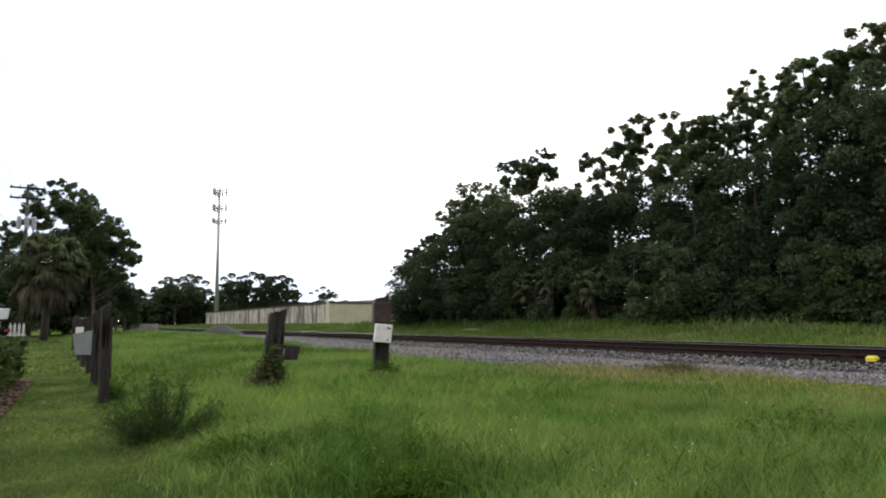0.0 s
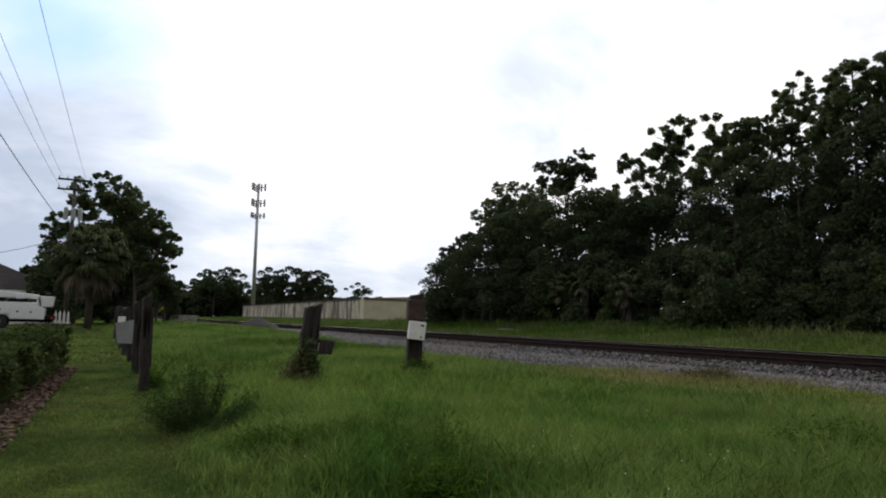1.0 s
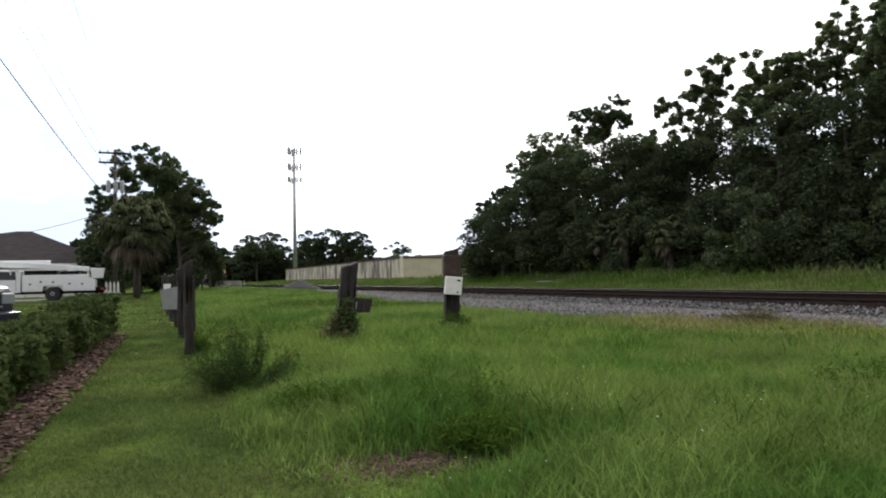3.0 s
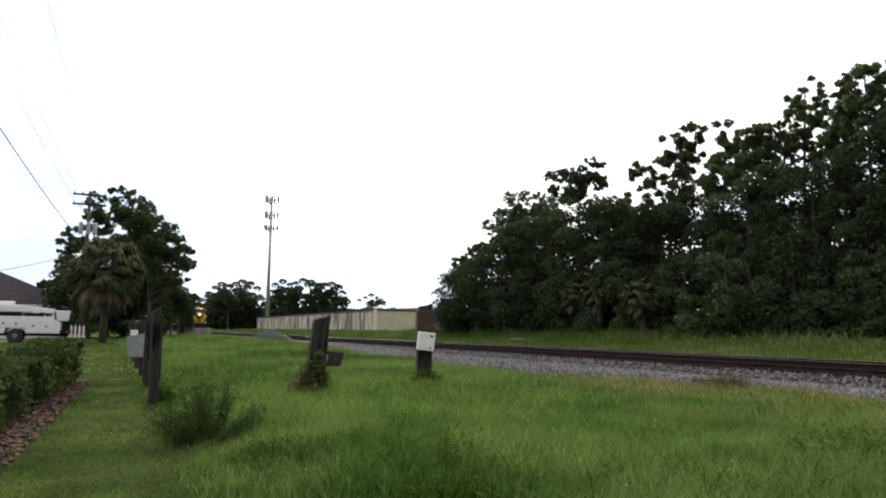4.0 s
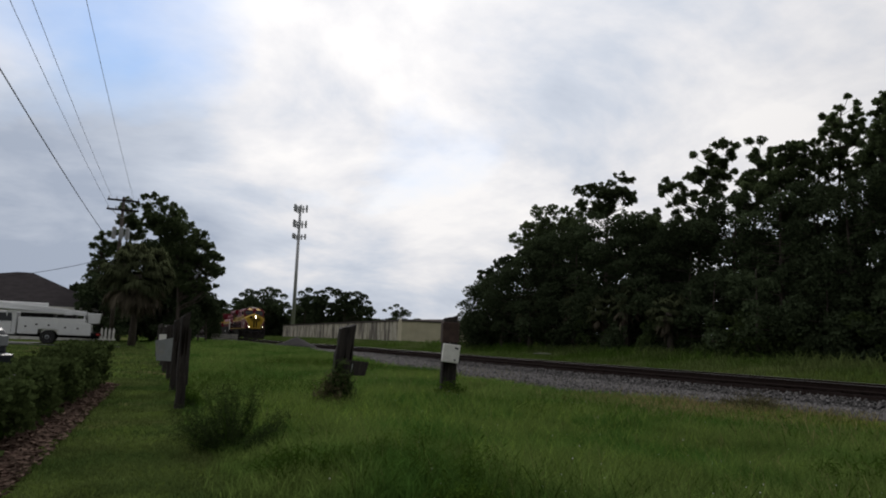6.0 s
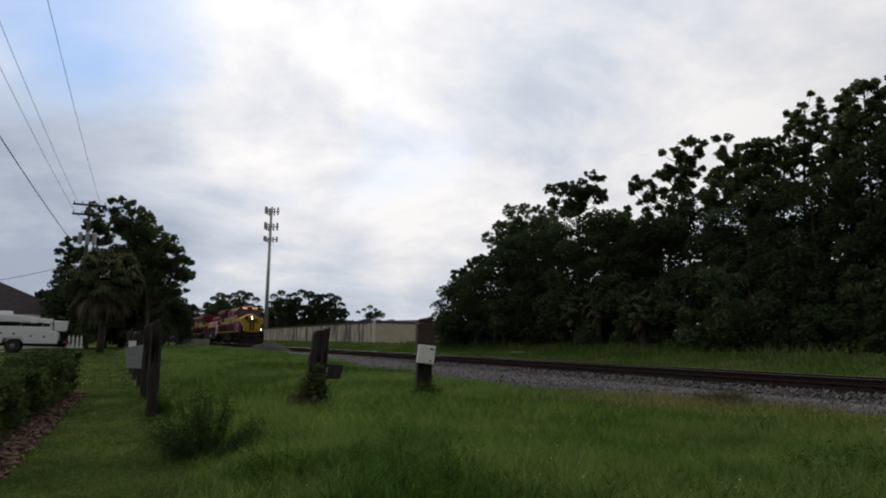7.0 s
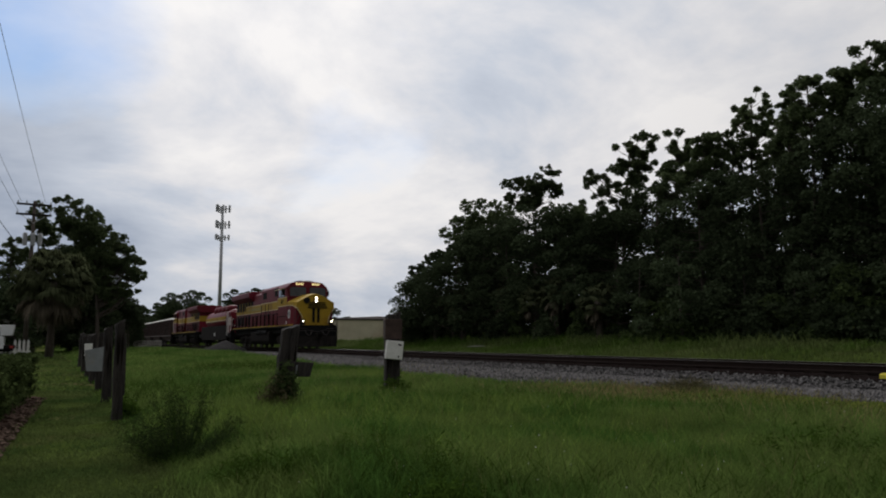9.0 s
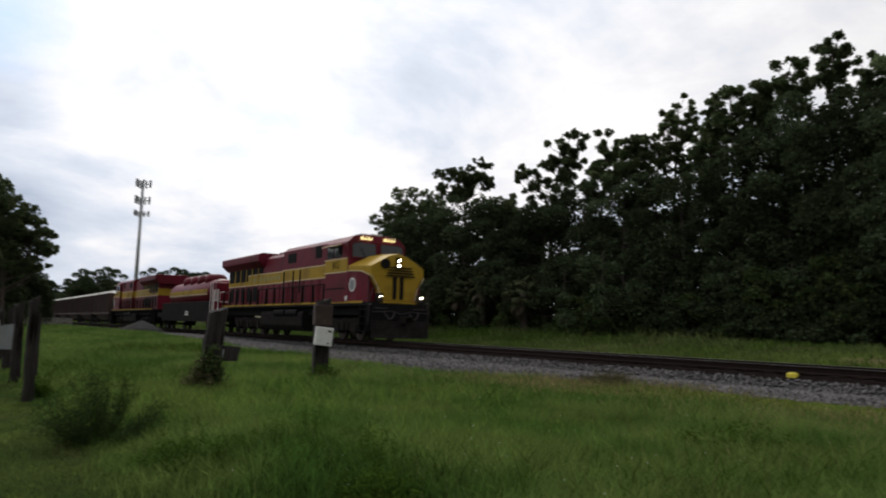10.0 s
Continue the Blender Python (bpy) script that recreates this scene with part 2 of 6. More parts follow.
GALV = material("galvanised_steel", (0.36, 0.37, 0.38), 0.5, 0.6, vary=0.12, scale=1)
CABLE = material("dark_cable", (0.03, 0.03, 0.032), 0.7, vary=0.1)

DARKSTEEL = material("rusty_dark_steel", (0.05, 0.042, 0.04), 0.7, 0.4, vary=0.3, scale=9)
YELLOWBLOCK = material("yellow_marker_paint", (0.72, 0.62, 0.05), 0.6, vary=0.15)
RED = material("crimson_train_paint", (0.138, 0.008, 0.020), 0.5, spec=0.2, vary=0.16, scale=1.2, fine_scale=14, dark=(0.095, 0.007, 0.012), dark_at=0.58)
YELLOW = material("yellow_train_paint", (0.40, 0.255, 0.022), 0.6, spec=0.2, vary=0.14, scale=1.2, fine_scale=14, dark=(0.22, 0.125, 0.02), dark_at=0.58)
CREAMLINE = material("cream_stripe_paint", (0.68, 0.55, 0.32), 0.5, vary=0.1)
LETTERING = material("faded_olive_lettering", (0.30, 0.27, 0.10), 0.6, vary=0.2)
BLACK = material("grimy_black_paint", (0.010, 0.0095, 0.0095), 0.85, spec=0.15, vary=0.35, scale=2, fine_scale=20)
GRIME = material("dusty_undercarriage", (0.020, 0.0175, 0.016), 0.95, spec=0.1, vary=0.45, scale=3, fine_scale=20)
WHEELSTEEL = material("wheel_steel", (0.09, 0.075, 0.065), 0.5, 0.7, vary=0.3, scale=4)
TRAINGLASS = material("dark_window_glass", (0.012, 0.014, 0.016), 0.08, vary=0.05, coat=0.5)
LAMP = material("lit_headlight", (1, 0.93, 0.8), 0.3, vary=0.0, emit=((1.0, 0.84, 0.60), 20.0))
NUMBERLIGHT = material("lit_number_board", (0.9, 0.8, 0.4), 0.4, vary=0.0, emit=((1.0, 0.82, 0.36), 1.1))
WHITERAIL = material("white_handrail_paint", (0.75, 0.74, 0.72), 0.5, vary=0.1)
RUSTCAR = material("brown_hopper_paint", (0.060, 0.034, 0.030), 0.75, vary=0.35, scale=1.0, fine_scale=10, dark=(0.045, 0.03, 0.027), dark_at=0.55)
LIMESTONE = material("white_limestone_load", (0.62, 0.61, 0.58), 0.9, vary=0.2, scale=2, fine_scale=12, bump=0.8)
CARWHITE = material("white_vehicle_paint", (0.72, 0.73, 0.74), 0.35, vary=0.06, coat=0.3)
CARDARK = material("dark_blue_grey_car_paint", (0.022, 0.026, 0.033), 0.42, spec=0.3, vary=0.1, coat=0.12)
CHROME = material("chrome", (0.24, 0.245, 0.255), 0.34, 1.0, vary=0.05)
RUBBER = material("tyre_rubber", (0.02, 0.02, 0.02), 0.85, vary=0.2)
ROOFDARK = material("charcoal_shingles", (0.042, 0.038, 0.04), 0.92, vary=0.25, scale=1.5, fine_scale=16, bump=0.3, bump_scale=18, spec=0.0)
REDLAMP = material("red_tail_lamp", (0.35, 0.02, 0.015), 0.3, vary=0.05)
TRANSFORMER = material("pale_grey_enamel", (0.32, 0.33, 0.34), 0.45, vary=0.08)
DRYVINE = material("dried_vines", (0.11, 0.10, 0.055), 0.9, vary=0.35, scale=3, island=0.4, spec=0.0)

# ---- mesh helpers ----
class Shape:
    """Collects vertices and faces of one mesh."""

    def __init__(self):
        self.v, self.f = [], []

    def add(self, verts, faces):
        k = len(self.v)
        self.v.extend([tuple(p) for p in verts])
        self.f.extend([tuple(i + k for i in q) for q in faces])
        return self

    def box(self, x0, x1, y0, y1, z0, z1):
        return self.add([(x0, y0, z0), (x1, y0, z0), (x1, y1, z0), (x0, y1, z0), (x0, y0, z1), (x1, y0, z1), (x1, y1, z1), (x0, y1, z1)],
                        [(0, 3, 2, 1), (4, 5, 6, 7), (0, 1, 5, 4), (1, 2, 6, 5), (2, 3, 7, 6), (3, 0, 4, 7)])

    def tube(self, points, radii, n=8, cap=True):
        """A round rod through the points, tapered by the radii."""
        pts = [Vector(p) for p in points]
        rings = []
        for i, p in enumerate(pts):
            way = (pts[min(i + 1, len(pts) - 1)] - pts[max(i - 1, 0)]).normalized()
            side = way.cross(Vector((0.31, 0.52, 0.8))).normalized()
            up = side.cross(way)
            rings.append([p + (side * math.cos(a) + up * math.sin(a)) * radii[i] for a in [2 * math.pi * j / n for j in range(n)]])
        faces = [(i * n + j, i * n + (j + 1) % n, (i + 1) * n + (j + 1) % n, (i + 1) * n + j) for i in range(len(pts) - 1) for j in range(n)]
        if cap:
            faces += [tuple(reversed(range(n))), tuple((len(pts) - 1) * n + j for j in range(n))]
        return self.add([q for r in rings for q in r], faces)

    def prism(self, outline, axis, a, b):
        """An outline in the two other axes, drawn out along the axis from a to b."""
        place = {"x": lambda p, t: (t, p[0], p[1]), "y": lambda p, t: (p[0], t, p[1]), "z": lambda p, t: (p[0], p[1], t)}[axis]
        n = len(outline)
        return self.add([place(p, a) for p in outline] + [place(p, b) for p in outline],
                        [tuple(range(n)), tuple(reversed(range(n, 2 * n)))] + [(i, i + n, (i + 1) % n + n, (i + 1) % n) for i in range(n)])

    def loft(self, rings, cap=True):
        n = len(rings[0])
        faces = [(i * n + j, i * n + (j + 1) % n, (i + 1) * n + (j + 1) % n, (i + 1) * n + j) for i in range(len(rings) - 1) for j in range(n)]
        if cap:
            faces += [tuple(reversed(range(n))), tuple((len(rings) - 1) * n + j for j in range(n))]
        return self.add([q for r in rings for q in r], faces)


def part(name, shape, mat, parent=None, label="", bevel=0.0, smooth=False):
    """Links a Shape as one mesh object, under its thing if there is one."""
    me = bpy.data.meshes.new(name)
    me.from_pydata(shape.v, [], shape.f)
    bm = bmesh.new()
    bm.from_mesh(me)
    bmesh.ops.recalc_face_normals(bm, faces=bm.faces)
    bm.to_mesh(me)
    bm.free()
    me.materials.append(mat)
    ob = new(name, me)
    if parent:
        ob.parent = parent
    if smooth:
        me.polygons.foreach_set("use_smooth", [True] * len(me.polygons))
    if bevel:
        b = ob.modifiers.new("edge", "BEVEL")
        b.width, b.segments, b.limit_method = bevel, 2, "ANGLE"
    if label:
        tagged(ob, label)
    return ob


def bulk(name, verts, faces, mat, parent=None):
    """Links many loose faces of equal size, given as arrays, as one mesh."""
    verts, faces = np.asarray(verts, np.float32), np.asarray(faces, np.int32)
    me = bpy.data.meshes.new(name)
    me.vertices.add(len(verts))
    me.vertices.foreach_set("co", verts.ravel())
    k = faces.shape[1]
    me.loops.add(faces.size)
    me.loops.foreach_set("vertex_index", faces.ravel())
    me.polygons.add(len(faces))
    me.polygons.foreach_set("loop_start", np.arange(len(faces), dtype=np.int32) * k)
    me.update(calc_edges=True)
    me.materials.append(mat)
    ob = new(name, me)
    if parent:
        ob.parent = parent
    return ob


def thing(name, m, label, category, group="", kind=""):
    ob = new(name)
    ob.empty_display_size = 0.2
    ob.matrix_world = m
    return tagged(ob, label, category, group, kind)


def smooth01(a, b, x):
    t = np.clip((np.asarray(x, float) - a) / (b - a), 0, 1)
    return t * t * (3 - 2 * t)


# ---- ground ----
TRACK_X, RAIL_Z = 17.2, 0.86


def ground_z(x, y):
    a = np.maximum(0.011 * np.clip(np.asarray(y, float) - 5, 0, 45), 0.3 * smooth01(6, 14, x))
    b = a + (1.15 - a) * smooth01(21.5, 31, x)
    return b + 1.9 * smooth01(33, 47, x) * smooth01(90, 76, y)  # the woods stand on a low rise


def ground():
    xs = np.unique(np.concatenate([np.arange(-14, 34, 0.5), np.arange(-60, 80, 4.0), np.linspace(-2500, 2500, 41)]))
    ys = np.unique(np.concatenate([np.arange(-6, 60, 0.75), np.arange(-60, 260, 6.0), np.linspace(-2500, 3500, 41)]))
    X, Y = np.meshgrid(xs, ys)
    rng = np.random.default_rng(4)
    near = (np.abs(X) < 40) & (np.abs(Y) < 80)
    Z = ground_z(X, Y) + rng.normal(0, 0.012, X.shape) * near
    n = len(xs)
    V = np.stack([X.ravel(), Y.ravel(), Z.ravel()], 1)
    i = (np.arange(len(ys) - 1)[:, None] * n + np.arange(n - 1)[None, :]).ravel()
    ob = bulk("ground", V, np.stack([i, i + 1, i + n + 1, i + n], 1), SOIL)
    return tagged(ob, "grassy ground of soil and thatch beside the track", "ground", kind="structure")


ground()


def blades(rng, pts, height, width, lean, segs=2):
    """Curved grass blades as narrow triangles' strips: arrays of vertices and of triangle faces."""
    n = len(pts)
    ang = rng.uniform(0, 2 * math.pi, n)
    side = np.stack([np.cos(ang), np.sin(ang), np.zeros(n)], 1) * (width / 2)[:, None]
    bend = rng.uniform(0, 2 * math.pi, n)
    way = np.stack([np.cos(bend), np.sin(bend), np.zeros(n)], 1) * (lean * height)[:, None]
    up = np.stack([np.zeros(n), np.zeros(n), height], 1)
    mid = pts + up * 0.55 + way * 0.3
    tip = pts + up * (1 - 0.25 * lean[:, None]) + way
    V = np.stack([pts - side, pts + side, mid - side * 0.75, mid + side * 0.75, tip], 1).reshape(-1, 3)
    k = np.arange(n)[:, None] * 5
    F = np.concatenate([k + [0, 1, 3], k + [0, 3, 2], k + [2, 3, 4]], 0)
    return V, F


def scatter(rng, n, x0, x1, y0, y1, power=1.6, ymin=2.0):
    """Places on a stretch of ground, thinning out along the track."""
    u = rng.uniform(0, 1, n)
    a, b = (y0 + ymin) ** (1 - power), (y1 + ymin) ** (1 - power)
    y = (a + u * (b - a)) ** (1 / (1 - power)) - ymin
    x = rng.uniform(x0, x1, n)
    return x, y


def patchy(x, y, s, seed=0.0):
    return (np.sin(x * s + seed) * np.cos(y * s * 0.8 - seed) + np.sin((x + y) * s * 0.53 + 2 * seed) + np.sin((x * 1.7 - y) * s * 0.31 + seed * 3)) / 3


def field_edge(y):
    """Where the mown lawn ends and the tall grass begins."""
    return 0.95 + 0.12 * np.sin(y * 0.9) - 0.012 * np.clip(y - 14, 0, 60) + 0.45 * np.clip((7 - y) / 3, 0, 1)


# ---- track ----
def track():
    bed = Shape()
    for y0, y1 in ((-60, 60), (60, 600)):
        left = float(ground_z(14.0, max(y0, 0))) - 0.15
        bed.prism([(TRACK_X - 3.3, left), (TRACK_X - 1.7, RAIL_Z - 0.31), (TRACK_X + 1.7, RAIL_Z - 0.31), (TRACK_X + 3.6, 0.3)], "y", y0, y1)
    tagged(part("ballast_bed", bed, BALLAST), "grey crushed-stone ballast bed under the rails", "ballast", kind="structure")
    core = Shape().prism([(TRACK_X - 1.75, RAIL_Z - 0.32), (TRACK_X - 1.38, RAIL_Z - 0.2), (TRACK_X + 1.38, RAIL_Z - 0.2), (TRACK_X + 1.75, RAIL_Z - 0.32)], "y", -60, 600)
    tagged(part("stained_ballast", core, STAINED), "dark rust-stained ballast packed between the ties", "ballast", kind="structure")
    line = thing("railway_track", pose(TRACK_X, 0, RAIL_Z), "single railway track with rusty rails on dark wooden ties", "railway track", kind="structure")
    profile = [(-0.07, -0.17), (0.07, -0.17), (0.07, -0.155), (0.012, -0.13), (0.012, -0.05), (0.036, -0.035), (0.036, -0.004), (-0.036, -0.004),
               (-0.036, -0.035), (-0.012, -0.05), (-0.012, -0.13), (-0.07, -0.155)]
    for side in (-0.755, 0.755):
        rail = part("rail", Shape().prism([(side + x, z) for x, z in profile], "y", -60, 600), RAILSTEEL, line)
        part("running_surface", Shape().box(side - 0.03, side + 0.03, -60, 600, -0.004, 0.0), RAILTOP, rail, "bright worn strip along the rail head")
    rng = np.random.default_rng(8)
    tie = Shape().box(-1.3, 1.3, -0.115, 0.115, -0.34, -0.172)
    me = None
    far = Shape()
    for i in range(700):
        y = -8 + i * 0.55 + rng.normal(0, 0.02)
        if i < 290:
            if me is None:
                ob = part("railway_tie", tie, TIE, line)
                me = ob.data
            else:
                ob = new("railway_tie", me)
                ob.parent = line
            ob.matrix_basis = pose(rng.normal(0, 0.04), y, rng.normal(0, 0.004), 0, 0, rng.normal(0, 0.7))
        else:
            far.box(-1.3, 1.3, y - 0.115, y + 0.115, -0.34, -0.172)
    tagged(part("distant_ties", far, TIE, line), kind="stuff")
    # loose stones on the near shoulder
    n = 15000
    t = rng.uniform(0, 1, n)
    y = 2 + 50 * rng.uniform(0, 1, n) ** 1.5
    u = rng.uniform(-0.25, 1.15, n)
    x = TRACK_X - 3.3 + 1.55 * np.minimum(u, 1.0) + np.maximum(u - 1, 0) * 2.5
    z = np.where(u < 0, 0.27, 0.15 + (RAIL_Z - 0.31 - 0.15) * np.clip(u, 0, 1)) + 0.01
    size = rng.uniform(0.025, 0.055, n)
    octa = np.array([(1, 0, 0), (-1, 0, 0), (0, 1, 0), (0, -1, 0), (0, 0, 1), (0, 0, -1)], float)
    V = octa[None] * size[:, None, None] * rng.uniform(0.55, 1.3, (n, 6, 1)) + rng.normal(0, 0.008, (n, 6, 3)) + np.stack([x, y, z], 1)[:, None]
    tri = np.array([(0, 2, 4), (2, 1, 4), (1, 3, 4), (3, 0, 4), (2, 0, 5), (1, 2, 5), (3, 1, 5), (0, 3, 5)])
    stones = bulk("ballast_stones", V.reshape(-1, 3), (np.arange(n)[:, None, None] * 6 + tri[None]).reshape(-1, 3), STONE)
    tagged(stones, "loose grey ballast stones along the track shoulder", "stones", kind="stuff")


track()


# ---- trees ----
def leaf_quads(rng, pts, size, long=1.6, droop=0.0):
    n = len(pts)
    a = rng.normal(0, 1, (n, 3))
    a[:, 2] -= droop
    a /= np.linalg.norm(a, axis=1)[:, None]
    b = np.cross(a, rng.normal(0, 1, (n, 3)))
    b /= np.linalg.norm(b, axis=1)[:, None] + 1e-9
    s = size * rng.uniform(0.6, 1.3, n)
    a, b = a * (s * long / 2)[:, None], b * (s / 2)[:, None]
    V = np.stack([pts - a, pts + b, pts + a, pts - b], 1).reshape(-1, 3)
    return V, np.arange(n)[:, None] * 4 + np.arange(4)


def clump_points(rng, centre, radius, n, flat=0.7):
    d = rng.normal(0, 1, (n, 3))
    d /= np.linalg.norm(d, axis=1)[:, None]
    r = radius * rng.uniform(0.3, 1.0, n) ** 0.4
    d[:, 2] = np.where(d[:, 2] < -0.25, -d[:, 2] * rng.choice((1, 1, -1), n), d[:, 2])
    return np.asarray(centre) + d * r[:, None] * [1, 1, flat]


def tuft_quads(rng, tufts, n, width):
    """Round tufts of needles that stand out from their twig's end on all sides but below."""
    C = np.array([c for c, r in tufts])[:, None]
    R = np.array([r for c, r in tufts])[:, None, None]
    d = rng.normal(0, 1, (len(tufts), n, 3))
    d[..., 2] = np.where(d[..., 2] < -0.9, -d[..., 2], d[..., 2])
    d /= np.linalg.norm(d, axis=2)[..., None]
    b = np.cross(d, rng.normal(0, 1, d.shape))
    b *= width / 2 / (np.linalg.norm(b, axis=2)[..., None] + 1e-9)
    reach = R * rng.uniform(0.72, 1.05, (len(tufts), n, 1))
    V = np.stack([C + d * reach * 0.1, C + d * reach * 0.65 + b, C + d * reach, C + d * reach * 0.65 - b], 2).reshape(-1, 3)
    return V, np.arange(len(tufts) * n)[:, None] * 4 + np.arange(4)


def tree(name, x, y, height, spread, kind, seed, label, bare=0.35, clumps=46, leaves=70, size=0.28, mat=None, group="", base=None):
    """A tapered trunk with limbs that end in clumps of leaves. kind: pine (tiered, open), oak (round, dense), bush (to the ground)."""
    rng = np.random.default_rng(seed)
    z0 = min(float(ground_z(x, y)), 1.2) if base is None else base
    root = thing(name, pose(x, y, z0 - 0.05, 0, 0, 0), label, "tree" if kind != "bush" else "bush", group)
    wood = Shape()
    sway = rng.normal(0, 0.03 * height, 2)
    trunk_r = 0.014 * height + 0.04
    spine = [(sway[0] * t * t, sway[1] * t * t, height * (0.88 if kind == "pine" else 0.95) * t) for t in np.linspace(0, 1, 7)]
    wood.tube(spine, [trunk_r * (1 - 0.85 * t) for t in np.linspace(0, 1, 7)], 7)
    pts, tufts = [], []
    for i in range(clumps):
        if kind == "pine":
            if i % 4 == 0:
                t = bare + (1 - bare) * (i + rng.uniform(0, 4)) / clumps
                reach = spread * (0.55 + 0.45 * math.sin(math.pi * min(1, (t - bare) / (1 - bare) * 1.1))) * rng.uniform(0.55, 1.0)
                turn, lifted = rng.uniform(0, 2 * math.pi), rng.uniform(0.05, 0.45)
            r, flat = rng.uniform(0.42, 0.8) * (0.72 + spread * 0.08), 0.72
            along = (1.0, 0.8, 0.95, 0.55)[i % 4]
            rise = lifted * reach * along
        elif kind == "oak":
            t = bare + (1 - bare) * rng.uniform(0.0, 1)
            reach = spread * math.sqrt(max(0.05, 1 - ((t - 0.55 * (1 + bare) + 0.12) / 0.62) ** 2)) * rng.uniform(0.45, 1.0)
            r, flat = rng.uniform(0.7, 1.35) * (0.5 + spread * 0.12), 0.75
            rise = rng.uniform(-0.1, 0.25) * reach
        else:
            t = rng.uniform(0.05, 0.95)
            reach = spread * math.sqrt(max(0.04, 1 - t ** 2.2)) * rng.uniform(0.4, 1.0)
            r, flat = rng.uniform(0.55, 1.1) * (0.35 + spread * 0.15), 0.85
            rise = 0.0
        a = rng.uniform(0, 2 * math.pi) if kind != "pine" else turn + (0, 0.35, -0.4, 0.1)[i % 4]
        foot = Vector((sway[0] * t * t, sway[1] * t * t, height * 0.95 * t * 0.93))
        out = reach * along if kind == "pine" else reach
        end = foot + Vector((math.cos(a) * out, math.sin(a) * out, rise + height * 0.02))
        end.z += rng.normal(0, 0.3) if kind == "pine" else 0
        end.z = max(0.35 * r, min(end.z, height - 0.3 * r))
        if kind != "bush" or i % 3 == 0:
            mid = foot.lerp(end, 0.55) + Vector((0, 0, -0.06 * reach))
            wood.tube([foot, mid, end], [trunk_r * 0.4 * (1.1 - t), trunk_r * 0.24 * (1.1 - t) + 0.01, 0.015], 4, False)
        if kind == "pine":
            for k in range(4):
                tip = np.array(end) + (rng.normal(0, 1, 3) * [0.55, 0.55, 0.38] if k else 0)
                tufts.append((np.minimum(tip, [99, 99, height - 0.75]), rng.uniform(0.3, 0.52)))
        else:
            pts.append(clump_points(rng, end, r, int(leaves * r * r * 1.6) + 12, flat))
    if kind == "pine":
        V, F = tuft_quads(rng, tufts, 44, 0.115)
    else:
        V, F = leaf_quads(rng, np.concatenate(pts), size, 1.5)
    part("trunk", wood, BARK, root, smooth=True)
    bulk("crown", V, F, mat or (PINE if kind == "pine" else OAK), root)
    return root


def fan_palm(x, y, height, spread, seed, label, mat=PALMLEAF, dead=15, fronds=96):
    rng = np.random.default_rng(seed)
    root = thing("cabbage_palm", pose(x, y, min(float(ground_z(x, y)), 1.2) - 0.05), label, "palm tree")
    part("trunk", Shape().tube([(0, 0, 0), (0.05, 0.02, height * 0.3), (0.02, 0, height * 0.5), (0, 0, height * 0.62)], [0.26, 0.2, 0.27, 0.24], 10), BARK, root, smooth=True)
    green, brown = [], []
    for i in range(fronds + dead):
        old = i >= fronds
        a = rng.uniform(0, 2 * math.pi)
        el = rng.uniform(-0.55, 1.3) if not old else rng.uniform(-1.4, -0.55)
        way = Vector((math.cos(a) * math.cos(el), math.sin(a) * math.cos(el), math.sin(el)))
        length = spread * rng.uniform(0.38, 0.66)
        hub = Vector((0, 0, height * 0.64)) + way * length + Vector((0, 0, -0.12 * length))
        side = way.cross(Vector((0, 0, 1))).normalized()
        tilt = side * math.cos(rng.uniform(-0.6, 0.6)) + Vector((0, 0, rng.uniform(-0.5, 0.5)))
        for k in range(21):
            s = (k - 10) / 10 * 1.35
            reach = spread * 0.36 * rng.uniform(0.8, 1.1) * (1 - 0.18 * abs(s))
            blade = (way * math.cos(s) + tilt * math.sin(s)).normalized() * reach
            knee = hub + blade * 0.62
            tip = hub + blade * 0.92 - Vector((0, 0, reach * rng.uniform(0.3, 0.75)))
            wide = blade.cross(Vector((0.2, 0.1, 1))).normalized() * 0.05
            (brown if old else green).append([hub, knee + wide, tip, knee - wide])
    for name, quads, m in (("fronds", green, mat), ("dead_fronds", brown, PALMDEAD)):
        V = np.array([[tuple(p) for p in q] for q in quads]).reshape(-1, 3)
        bulk(name, V, np.arange(len(V)).reshape(-1, 4), m, root)
    return root


